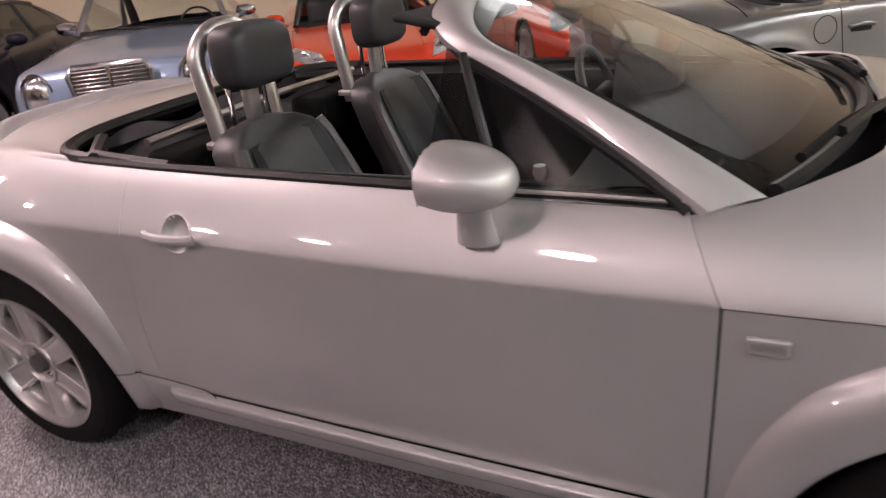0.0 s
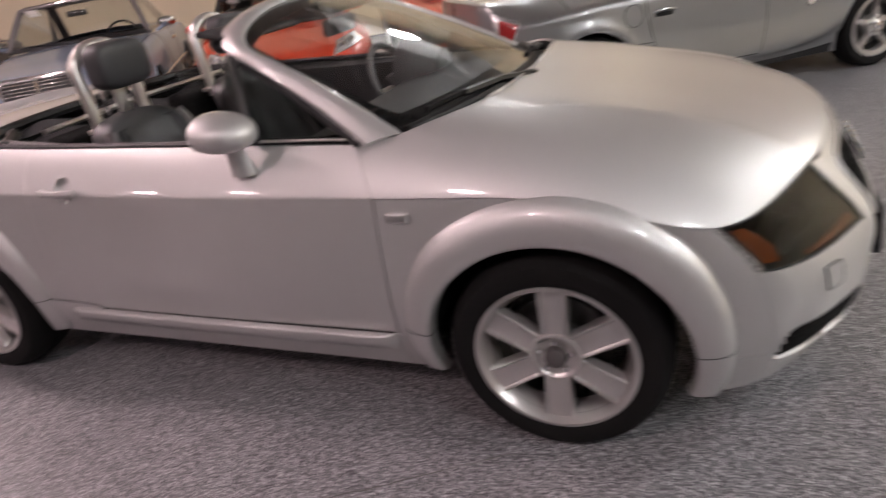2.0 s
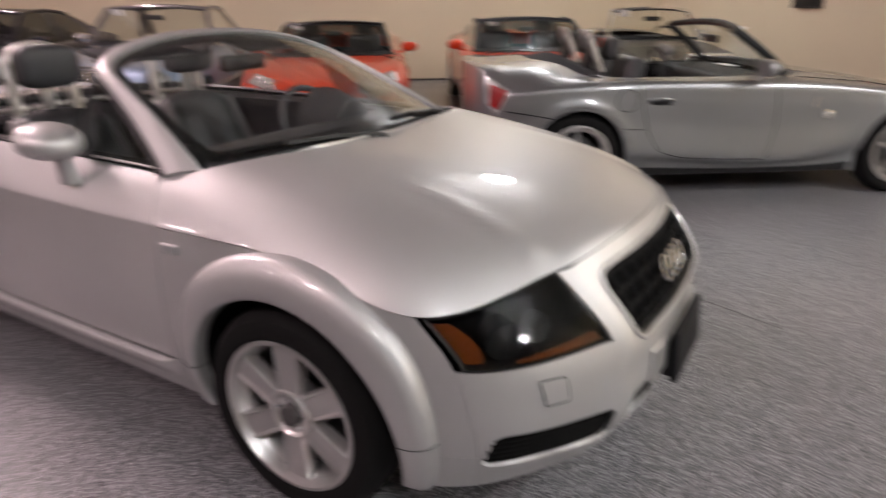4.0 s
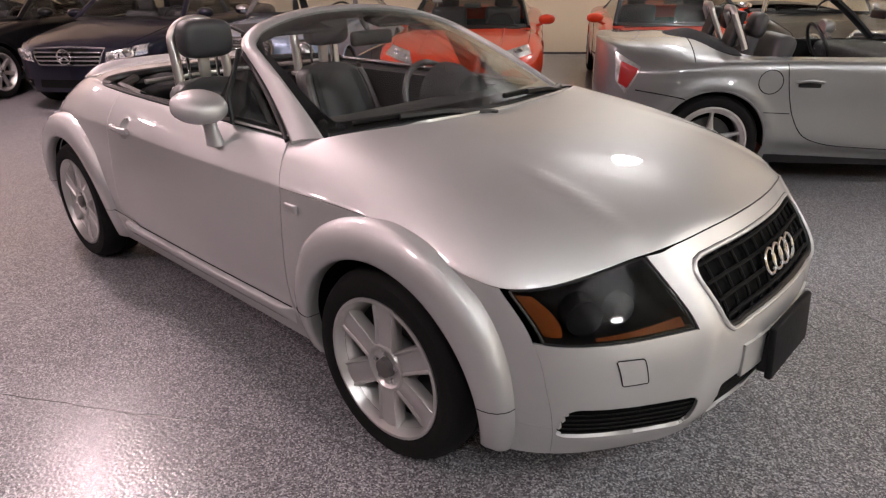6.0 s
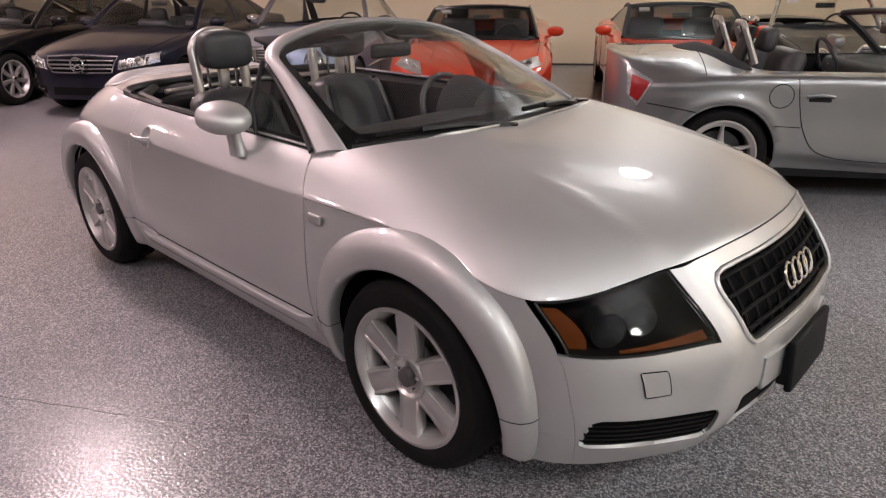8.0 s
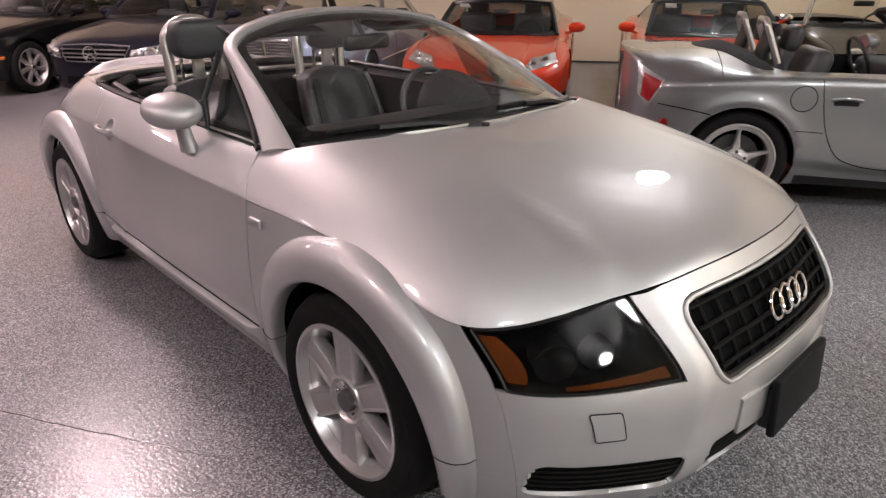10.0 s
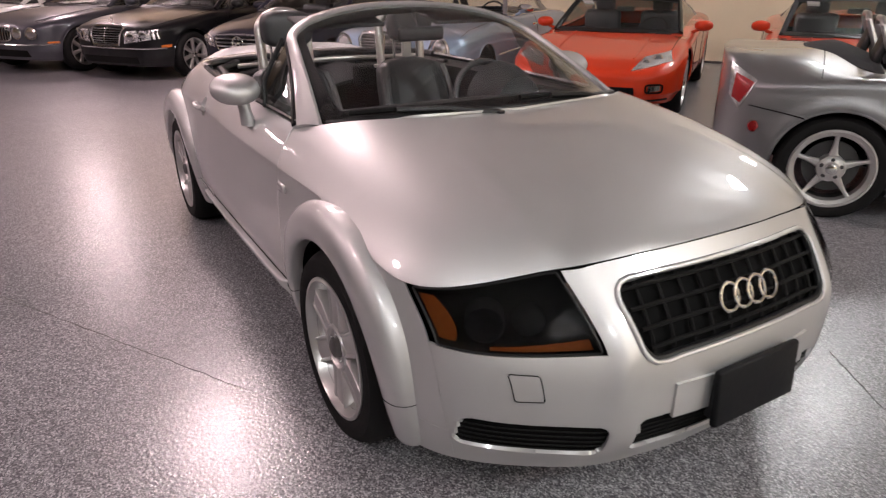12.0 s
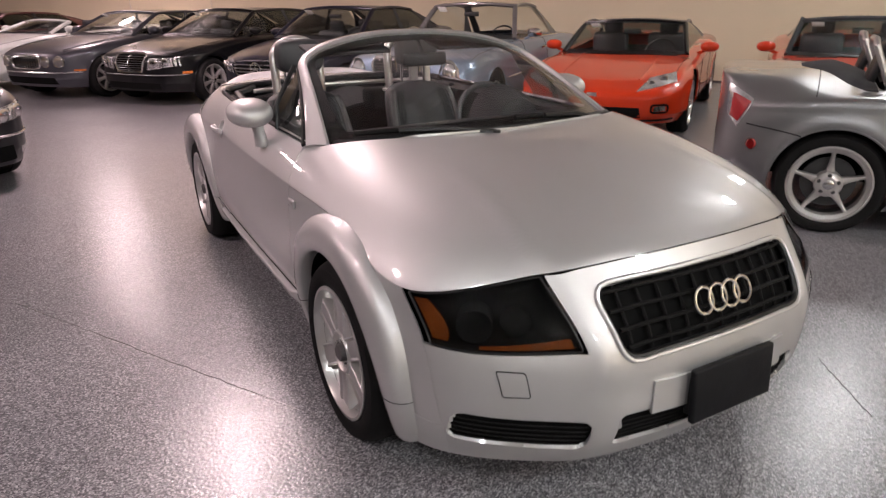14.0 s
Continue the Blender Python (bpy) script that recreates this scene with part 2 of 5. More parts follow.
def spline(keys, x):
    """A smooth curve through (x, value) keys; values may be numbers or vectors."""
    if x <= keys[0][0]:
        return keys[0][1]
    for i in range(len(keys) - 1):
        if x <= keys[i + 1][0]:
            break
    else:
        return keys[-1][1]
    x0, p1 = keys[i]
    x1, p2 = keys[i + 1]
    xm, p0 = keys[max(i - 1, 0)]
    xp, p3 = keys[min(i + 2, len(keys) - 1)]
    t, h = (x - x0) / (x1 - x0), x1 - x0
    m1 = (p2 - p0) * (h / (x1 - xm))
    m2 = (p3 - p1) * (h / (xp - x0))
    return p1 * (2 * t**3 - 3 * t * t + 1) + m1 * (t**3 - 2 * t * t + t) + p2 * (3 * t * t - 2 * t**3) + m2 * (t**3 - t * t)


def rounded(y, z, cy, cz, hy, hz, r):
    """Signed distance to a rounded rectangle."""
    qy, qz = abs(y - cy) - hy + r, abs(z - cz) - hz + r
    return math.hypot(max(qy, 0), max(qz, 0)) + min(max(qy, qz), 0) - r


# ---- the hall ----
def slab(u0, u1, v0, v1, z0, z1, bm=None):
    """A block in the hall's axes."""
    c, s = room((u0 + u1) / 2, (v0 + v1) / 2, (z0 + z1) / 2), (u1 - u0, v1 - v0, z1 - z0)
    return box(tuple(c), s, 0.006, (0, 0, 35.0 + 0.0), bm, 1)


def hall():
    f = part("floor", slab(-28, 22, -10.6, 22, -0.2, 0.0), FLOOR)
    tagged(f, "glossy grey flake epoxy floor with light and dark chips", "floor", kind="structure")
    # v runs against local y of the slabs
    for name, lim in {"wall_north": (-28, 6.18, -10.2, -9.9), "wall_east": (5.88, 6.18, -9.89, -0.68), "wall_east_return": (5.88, 9.6, -0.675, -0.4),
                      "wall_far_east": (9.61, 9.9, -0.4, 22), "wall_south": (-28, 9.9, 21.7, 22), "wall_west": (-28, -27.7, -9.89, 21.69)}.items():
        w = part(name, slab(*lim, 0.0, CEIL), WALL)
        tagged(w, "plain beige painted hall wall", "wall", kind="structure")
    for lim in ((-27.6, 5.86, -9.895, -9.88, 0, 0.035), (5.86, 5.875, -9.87, -0.68, 0, 0.035)):
        tagged(part("baseboard", slab(*lim), BASE), "thin dark base strip along the wall", "baseboard", kind="structure")
    bm = slab(-28, 22, -10.6, 22, CEIL, CEIL + 0.2)
    for i in range(16):
        for d in (0.0, 0.22):
            slab(-27 + 2.4 * i + d, -26.93 + 2.4 * i + d, -9.6, 21.6, CEIL - 0.30, CEIL - 0.02, bm)
    for i in range(24):
        for d in (0.0, 0.20):
            slab(-27.5, 9.4, -9.4 + 1.3 * i + d, -9.34 + 1.3 * i + d, CEIL - 0.12, CEIL - 0.02, bm)
    tagged(part("ceiling", bm, CEILING), "pale insulated roof deck with pairs of joists", "ceiling", kind="structure")
    # hairline cracks in the coating
    rng = random.Random(4)
    for x0, y0, x1, y1, n in ((-.64, -1.94, 1.10, -.915, 60), (1.78, 1.06, 2.12, .84, 16), (1.95, 1.25, 2.35, 1.10, 16), (.86, -1.62, 1.02, -1.78, 10)):
        path = [(x0 + (x1 - x0) * k / n + rng.uniform(-.004, .004), y0 + (y1 - y0) * k / n + rng.uniform(-.004, .004), -.0004 + rng.uniform(0, .0006)) for k in range(n + 1)]
        part("crack", tube(path, .0024, 5), CRACK, f)
    panel = thing("wall_panel", pose(*room(5.86, -5.18, 1.43), 0, 0, 35), "dark flat panel mounted on the beige wall", "panel")
    part("casing", box((0, 0, 0), (.03, .60, .27), .006), DARK_METAL, panel)
    part("door", box((-.017, 0, 0), (.006, .56, .23), .003), TRIM, panel)
    for u in (-13.6, -10.8):
        tagged(part("trim", slab(u, u + 0.02, -9.905, -9.892, 0.1, CEIL - 0.05), CONDUIT), "narrow vertical joint strip on the wall", "trim", kind="structure")
    for u in (-4.97, -.33, 2.67):
        m = turned(u, -9.86, 1.56)
        t = thing("wall_outlet", m, "grey conduit with an outlet box on the beige wall", "outlet", "outlets on the wall")
        part("box", box((0, 0, 0), (0.07, 0.06, 0.13), 0.006), CONDUIT, t)
        part("conduit", tube([(0, 0.0, 0.06), (0, 0.0, CEIL - 1.6)], 0.011), CONDUIT, t)
    for n, (x, y, cool, power) in enumerate(LAMPS):
        t = thing("unseen_ceiling_lamp", pose(x, y, 4.5), "unseen round high-bay lamp with a glowing bowl; seven of ten added for fill", "lamp", "high-bay lamps")
        part("bowl", lathe([(0.0, -0.02), (0.27, -0.02), (0.30, 0.0), (0.27, 0.10), (0.13, 0.24)], 24, "z"), BULBS[n], t, "glowing bowl")
        part("housing", lathe([(0.0, 0.50), (0.1, 0.50), (0.12, 0.44), (0.12, 0.28), (0.13, 0.242), (0.0, 0.242)], 20, "z"), HOUSING, t)
        part("stem", tube([(0, 0, 0.45), (0, 0, CEIL - 4.5 - 0.02)], 0.015), HOUSING, t)


# ---- wheels ----
def wheel_meshes(style, radius, rim, width, face=ALLOY):
    """The meshes of one wheel, its outer face towards -y."""
    out = []
    w = width / 2
    s = radius - rim
    out.append(("tyre", lathe([(rim - 0.012, -w + 0.02), (rim + 0.004, -w + 0.004), (rim + s * 0.35, -w - 0.006), (rim + s * 0.7, -w), (radius - 0.012, -w + 0.018), (radius - 0.002, -w + 0.04),
                               (radius, -w + 0.075), (radius, -0.012), (radius - 0.007, -0.008), (radius - 0.007, 0.0), (radius, 0.004), (radius, w - 0.07), (radius - 0.01, w - 0.02), (rim + s * 0.6, w), (rim, w - 0.01)], 64), RUBBER))
    r = rim
    # Inner barrel is darkened: shade behind the spokes put into its colour.
    out.append(("barrel", lathe([(r - 0.03, w - 0.02), (r - 0.036, -w + 0.085)], 48), DARK_METAL))
    out.append(("rim_bed", lathe([(r - 0.036, -w + 0.084), (r - 0.033, -w + 0.05), (r - 0.022, -w + 0.031)], 64), face))
    out.append(("rim", lathe([(r - 0.022, -w + 0.03), (r - 0.014, -w + 0.010), (r - 0.007, -w - 0.002), (r + 0.004, -w + 0.0), (r + 0.006, -w + 0.012), (r - 0.006, -w + 0.02)], 64), face))
    out.append(("brake_disc", lathe([(0.0, -0.012), (0.06, -0.012), (0.062, -0.03), (0.075, -0.03), (0.076, -0.012), (r * 0.66, -0.012), (r * 0.66, 0.01), (0.0, 0.01)], 40), DARK_METAL))
    n = {"six": 6, "star": 5, "fan": 10, "classic": 0, "seven": 7}[style]
    for i in range(n):
        a = 2 * math.pi * i / n + math.pi / 2
        bm = bmesh.new()

        def spoke(q, side):
            rr = 0.045 + (r - 0.018 - 0.045) * q
            if style == "six":
                hw = 0.036 + 0.008 * q
                dip = 0.004 * math.sin(q * math.pi) + .010 * max(0, 1 - q * 5)
            elif style == "star":
                hw = 0.024 * (1 - q) ** 2 + 0.010 + 0.010 * max(0, q - 0.8) * 5
                dip = 0.016 * math.sin(q * math.pi) + .004 * (1 - q)
            else:
                hw = 0.020 + 0.010 * q
                dip = 0.012 * math.sin(q * math.pi)
            y = -w + 0.012 + dip + (0.004 if q > 0.9 else 0)
            # side: 0..5 round the bar's section
            prof = [(-1.0, 0.03), (-1.0, 0.006), (-0.8, 0.0), (-0.5, -0.002), (0.5, -0.002), (0.8, 0.0), (1.0, 0.006), (1.0, 0.03)]
            if style == "six":
                prof = [(-1.0, 0.04), (-1.0, 0.004), (-0.93, 0.0), (-0.82, 0.001), (-0.70, 0.006), (-0.3, 0.003), (0.3, 0.003), (0.70, 0.006), (0.82, 0.001), (0.93, 0.0), (1.0, 0.004), (1.0, 0.04)]
            k, d = prof[side]
            px, pz = rr, hw * k
            return (px * math.cos(a) - pz * math.sin(a), y + d, px * math.sin(a) + pz * math.cos(a))

        surface(spoke, lin(0, 1, 11), range(12 if style == "six" else 8), bm)
        out.append(("spoke", bm, face))
    hub = {"six": 0.062, "star": 0.078, "fan": 0.055, "classic": 0.15, "seven": 0.055}[style]
    if style == "six":
        out.append(("hub", lathe([(0.0, -w + 0.026), (0.052, -w + 0.026), (0.060, -w + 0.022), (0.068, -w + 0.012), (0.074, -w + 0.012), (0.080, -w + 0.022), (0.078, 0.0)], 36), face))
    else:
        out.append(("hub", lathe([(0.0, -w + 0.004), (hub * 0.6, -w + 0.004), (hub * 0.66, -w + 0.008), (hub, -w + 0.012), (hub + 0.006, -w + 0.03), (hub, 0.0)], 32), CHROME if style == "classic" else face))
    if style == "star":
        out.append(("lip_ring", lathe([(r - 0.040, -w + 0.030), (r - 0.036, -w + 0.014), (r - 0.012, -w + 0.006), (r - 0.006, -w + 0.010)], 64), face))
    if style == "classic":
        out.append(("trim_ring", lathe([(0.15, -w + 0.02), (0.17, -w + 0.008), (r - 0.01, -w + 0.0), (r - 0.005, -w + 0.02)], 40), CHROME))
    else:
        out.append(("hub_cap", lathe([(0.0, -w + 0.001), (0.022, -w + 0.002), (0.030, -w + 0.006), (0.034, -w + 0.030)], 24) if style == "six" else lathe([(0.0, -w - 0.004), (0.026, -w - 0.003), (0.032, -w + 0.002), (0.033, -w + 0.008)], 24), LEATHER_EDGE if style == "six" else CHROME))
        nb = 5
        for i in range(nb):
            a = 2 * math.pi * i / nb + 0.3
            size = 1.5 if style == "star" else 1.0
            bm = lathe([(0.0, -0.001), (0.007 * size, -0.001), (0.009 * size, 0.004), (0.009 * size, 0.012)], 10)
            bmesh.ops.translate(bm, vec=((0.056 if style == "star" else 0.047) * math.cos(a), -w + (0.016 if style == "six" else 0.006), (0.056 if style == "star" else 0.047) * math.sin(a)), verts=bm.verts)
            out.append(("bolt", bm, CHROME if style == "six" else DARK_METAL))
    return out


def add_wheels(car, spots, style, radius, rim, width, face=ALLOY, spin=0.0):
    """Four wheels that share their meshes: spots are (x, y) of the wheel's middle."""
    made = []
    for name, bm, mat in wheel_meshes(style, radius, rim, width, face):
        ob = part(name, bm, mat)
        made.append((name, ob.data))
        bpy.data.objects.remove(ob)
    for x, y in spots:
        m = pose(x, y, radius - 0.004, 0, spin, 0 if y < 0 else 180)
        hubm = place("wheel", made[0][1], car, "black tyre on an alloy rim", m)
        for name, me in made[1:]:
            place(name, me, hubm)


# ---- the silver roadster ----
FRONT_AXLE, REAR_AXLE = 1.225, -1.211
ARCH_R = 0.358
ARCH_WIDE = 1.055
RINGS = [
    [(2.018, 0, 0.208), (2.003, -0.25, 0.208), (1.928, -0.5, 0.208), (1.672, -0.776, 0.208), (1.21, -.79, .19), (.74, -.785, .195), (.10, -.785, .195), (-.66, -.785, .195), (-1.21, -.79, .195), (-1.68, -.72, .22), (-1.88, -.40, .24), (-1.92, 0, .24)],
    [(2.073, 0, 0.32), (2.058, -0.25, 0.32), (1.988, -0.5, 0.32), (1.722, -0.791, 0.33), (1.21, -.82, .33), (.74, -.832, .335), (.10, -.835, .335), (-.66, -.83, .335), (-1.21, -.82, .33), (-1.71, -.755, .34), (-1.93, -.42, .34), (-1.98, 0, .34)],
    [(2.086, 0, 0.455), (2.071, -0.25, 0.452), (2.010, -0.48, 0.448), (1.747, -0.791, 0.44), (1.21, -.828, .45), (.74, -.852, .46), (.10, -.858, .46), (-.66, -.85, .46), (-1.21, -.828, .45), (-1.72, -.76, .45), (-1.945, -.42, .45), (-1.99, 0, .45)],
    [(2.063, 0, 0.6), (2.048, -0.23, 0.596), (2.000, -0.457, 0.581), (1.737, -0.782, 0.575), (1.21, -.832, .60), (.74, -.852, .615), (.10, -.858, .615), (-.66, -.85, .615), (-1.21, -.832, .60), (-1.71, -.745, .60), (-1.93, -.42, .60), (-1.975, 0, .60)],
    [(1.943, 0, 0.79), (1.923, -0.24, 0.783), (1.852, -0.498, 0.758), (1.632, -0.793, 0.7), (1.21, -.826, .785), (.738, -.838, .792), (.10, -.845, .795), (-.66, -.835, .80), (-1.21, -.81, .79), (-1.66, -.69, .765), (-1.87, -.39, .775), (-1.915, 0, .78)],
]
BELT = [(4, (1.21, -.75, .89)), (5, (.674, -.737, .920)), (6, (.10, -.748, .932)), (7, (-.66, -.738, .942)), (8, (-1.21, -.675, .945)), (9, (-1.58, -.52, .925)), (10, (-1.74, -.30, .935)), (11, (-1.77, 0, .94))]
BELT = [(a, Vector(b)) for a, b in BELT]
RING_KEYS = [[(i, Vector(p)) for i, p in enumerate(ring)] for ring in RINGS]


def ring_at(k, t):
    """A point of ring k; a negative t lies on the other side of the car."""
    keys = RING_KEYS[k]
    ends = [(-1, Vector((keys[1][1].x, -keys[1][1].y, keys[1][1].z)))] + keys + [(12, Vector((keys[10][1].x, -keys[10][1].y, keys[10][1].z)))]
    p = spline(ends, abs(t))
    return Vector((p.x, -p.y, p.z)) if t < 0 else p


def shell(t, s):
    """The roadster's skin: t round the car from the nose, s upwards from the sill to the shoulder (4) and the belt (5)."""
    if s <= 4:
        p = spline([(k, ring_at(k, t)) for k in range(5)], s)
        if abs(t) < 2.4 and s > 1.6:
            # a soft ridge beside each headlight runs down the nose
            p.x += .009 * math.exp(-((abs(t) - 1.86) / .13) ** 2) * min(1, (s - 1.6) / 1.2)
        return p
    p, b = ring_at(4, t), spline(BELT, abs(t))
    if t < 0:
        b = Vector((b.x, -b.y, b.z))
    w = (s - 4) ** 1.4
    rise = crown(1 - .12 * w, 5.0, .72) / crown(.88, 5.0, .72)
    return Vector((p.x + (b.x - p.x) * rise, p.y + (b.y - p.y) * w, p.z + (b.z - p.z) * rise))


def crown(e, p, q):
    """How a panel rises from its creased edge (e = 1) to its middle (e = 0)."""
    return .4 * max(0, 1 - e**p) ** q + .6 * (1 - e ** (1.8 * p))


def arch_gap(co):
    return min(math.hypot((co.x - cx) / ARCH_WIDE, co.z - 0.317) - ARCH_R for cx in (FRONT_AXLE, REAR_AXLE))


SHOULDER = sorted([(p.x, p) for _, p in [(t, ring_at(4, t)) for t in lin(0, 5.0, 120)]], key=lambda q: q[0])
HOOD_MID = [(.6, .985), (.80, .980), (1.0, .965), (1.3, .935), (1.6, .888), (1.81, .840), (1.895, .812), (1.943, .790)]


def hood_at(b, e):
    """The bonnet: b from its front (0) to the cowl (1), e from the middle (0) to the edge (1)."""
    x0 = 1.943 - (1.943 - .738) * b
    edge = spline(SHOULDER, x0)
    ye = abs(edge.y) if b > 0 else 0.0
    if e >= .88:
        off = -.064 * crown(e, 5.0, .72) / crown(.88, 5.0, .72)
    elif e > .845:
        off = .042 - .106 * (e - .845) / .035
    else:
        off = .042 + .245 * (1 - (e / .845) ** 5)
    x = x0 + off * b**5
    p = 2.1 + 2.9 * min(1, b * 1.15)
    q = .85 - .13 * min(1, b * 1.4)
    zc = spline(HOOD_MID, x0 + (x - x0) * (1 - e))
    z = edge.z + (zc - edge.z) * crown(e, p, q)
    ridge = .50 - .10 * (1.84 - x0)
    z += .009 * math.exp(-(((e * ye) - ridge) / .028) ** 2) * max(0, min(1, (x0 - 1.25) / .5)) * (1 if x0 < 1.80 else max(0, (1.84 - x0) / .04))
    return Vector((x, -e * ye, z))


def smooth_steps(n):
    return [1 - (1 - i / (n - 1)) ** 1.7 for i in range(n)]


def roadster():
    car = thing("roadster_car", pose(0, 0, 0), "silver two-seat roadster with its top down on the flake floor", "car")
    body = part("body", under_shell(), GAP, car, "dark inner shell behind the panels")

    def joint(q):
        """Where the front bumper meets the fender."""
        return 3.035 - .095 * max(0, 3 - q)

    def panel(name, t0, t1, nt, s0, s1, ns, holes=(), label="", thick=0.006):
        def at(u, q):
            a = joint(q) + .001 if t0 is None else t0
            return shell(a + (t1 - a) * u, q)
        bm = surface(at, lin(0, 1, nt), lin(s0, s1, ns))
        for h in holes:
            cut(bm, h)
        return pair(name, solid(bm, thick), SILVER, car, label)

    # bonnet, in one piece over both sides
    bs = [0.0] + [(i / 60) ** 1.5 for i in range(1, 61)]
    es = smooth_steps(40)
    bm = surface(lambda b, e: hood_at(b, abs(e)) if e >= 0 else Vector((hood_at(b, -e).x, -hood_at(b, -e).y, hood_at(b, -e).z)), bs, [-e for e in es[::-1]] + es[1:])
    part("hood", solid(bm, 0.008), SILVER, car, "silver bonnet")

    for y in (-.24, .24):
        part("washer_nozzle", box((1.31, y, spline(HOOD_MID, 1.31) - .012), (.028, .020, .012), .005, (0, 9, 0)), SILVER, car)

    # front bumper with its openings
    def grille_sdf(co, grow=0.0):
        hy = .376 + .19 * (co.z - .62) + grow
        return rounded(co.y, co.z - .25 * (0.0) + 0.10 * co.y * co.y, 0, .650, hy, .094 + grow, .05) if co.x > 1.7 else 1.0

    def intakes(co):
        if co.x < 1.4:
            return 1.0
        side = rounded(abs(co.y), co.z - .05 * max(0, abs(co.y) - .4), .596, .326, .158, .052, .03)
        return min(side, rounded(co.y, co.z, 0, .330, .362, .056, .02))

    lower = surface(lambda u, q: shell(u * (joint(q) - .0015), q), lin(-1, 1, 230), lin(0, 3 - .015, 100))
    cut(lower, intakes)
    cut(lower, grille_sdf)
    part("front_bumper", solid(lower, 0.012), SILVER, car, "silver front bumper with three lower intakes")
    nose = surface(shell, lin(-1.985, 1.985, 150), lin(3 - .015, 3.98, 40))
    cut(nose, grille_sdf)
    part("nose_panel", solid(nose, 0.012), SILVER, car)
    # grille: surround, mesh bars, backing
    def on_nose(y, z, inset=0.0):
        lo, hi = 2.2, 4.0
        for _ in range(22):
            mid = (lo + hi) / 2
            t = nose_t(y, mid)
            if shell(t, mid).z < z:
                lo = mid
            else:
                hi = mid
        p = shell(nose_t(y, lo), lo)
        return Vector((p.x - inset, y, z))

    loop = []
    for i in range(96):
        a = 2 * math.pi * i / 96
        r = 0.0
        for _ in range(60):
            if grille_sdf(Vector((2, r * math.cos(a), .648 + r * math.sin(a) * .5))) > 0:
                break
            r += 0.01
        for _ in range(10):
            r -= grille_sdf(Vector((2, r * math.cos(a), .648 + r * math.sin(a) * .5))) * .7
        loop.append((r * math.cos(a), .648 + r * math.sin(a) * .5))
    grille = part("grille", tube([on_nose(y, z, -0.002) for y, z in loop], 0.007, 8, closed=True), SILVER, car, "black egg-crate grille in a silver surround")
    part("backing", surface(lambda y, z: on_nose(y, z - .1 * y * y, 0.035), lin(-.45, .45, 30), lin(.515, .785, 10)), GAP, grille)
    # Black ring added to hide the brightly lit lip of the grille opening.
    part("surround", tube([on_nose(y * .988, .648 + (z - .648) * .955, 0.010) for y, z in loop], 0.011, 8, closed=True), TRIM, grille, "black ring added over the lit lip of the opening")
    for z in (.59, .633, .676, .719):
        h = .345 + .28 * (z - .62)
        part("bar", tube([on_nose(y, z - .1 * y * y, 0.012) for y in lin(-h, h, 24)], 0.0062, 6, flat=1.0), RUBBER, grille)
    for i in range(-5, 6):
        y = i * .064
        zs = [z for z in lin(.535, .76, 30) if grille_sdf(Vector((2, y, z))) < -0.004]
        if len(zs) > 2:
            part("bar", tube([on_nose(y, z, 0.020) for z in lin(zs[0], zs[-1], 8)], 0.0055, 6), RUBBER, grille)
    for i in range(4):
        y = (i - 1.5) * .052
        c = on_nose(y, .657, -0.012)
        ring = tube([c + Vector((-.42 * .034 * math.sin(a), .034 * math.cos(a), .034 * math.sin(a))) for a in lin(0, 2 * math.pi, 33)[:-1]], 0.0052, 8, closed=True)
        part("badge_ring", ring, CHROME, grille, "chrome ring")
    # plate and its base
    bm = surface(lambda y, z: on_nose(y, z, -0.008), lin(-.27, .27, 24), lin(.375, .475, 6))
    part("plate_base", solid(bm, 0.010), SILVER, car)
    plate = part("plate_holder", box((2.112, 0, .412), (.022, .33, .165), .008, (0, -4, 0)), PLATE_BLACK, car, "blank black plate")
    part("plate_bracket", box((2.090, 0, .40), (.03, .30, .12), .004, (0, -4, 0)), TRIM, plate)
    # intake meshes
    for y0, y1 in ((-.755, -.438), (-.362, .362), (.438, .755)):
        intake = part("intake_grille", surface(lambda y, z: on_nose2(y, z, 0.017), lin(y0 - .03, y1 + .03, 16), lin(.25, .40, 5)), GAP, car, "black lower intake")
        for z in (.285, .302, .319, .336, .353):
            part("bar", tube([on_nose2(y, z + .05 * max(0, abs(y) - .4), 0.012) for y in lin(y0, y1, 12)], 0.0022, 5), RUBBER, intake)
    # Black sheet added behind all three intakes to keep their depth dark.
    part("intake_backing", surface(lambda y, z: on_nose2(y, z, 0.075), lin(-.78, .78, 40), lin(.235, .42, 5)), GAP, car)
    # washer covers
    bm = surface(lambda a, b: shell(2.34 + .17 * a + .07 * b, 2.12 + .56 * b + .02 * a) + Vector((.003, -.002, 0)), lin(0, 1, 8), lin(0, 1, 8))
    pair("washer_cover", solid(bm, .003), SILVER, car)
    around = [(a, 0) for a in lin(.06, .94, 8)] + [(1, b) for b in lin(.06, .94, 8)] + [(a, 1) for a in lin(.94, .06, 8)] + [(0, b) for b in lin(.94, .06, 8)]
    pair("washer_gap", tube([shell(2.34 + .17 * a + .07 * b, 2.12 + .56 * b + .02 * a) + Vector((.0025, -.002, 0)) for a, b in around], .0016, 5, closed=True), GAP, car)

    # headlights
    def lens_at(a, b, inset=0.0):
        t, s = 2.02 + .95 * a, 3.02 + .95 * b
        p = shell(t, s)
        n = (shell(t + .02, s) - p).cross(shell(t, s + .02) - p).normalized()
        n = -n if n.x < 0 else n
        return p - n * inset

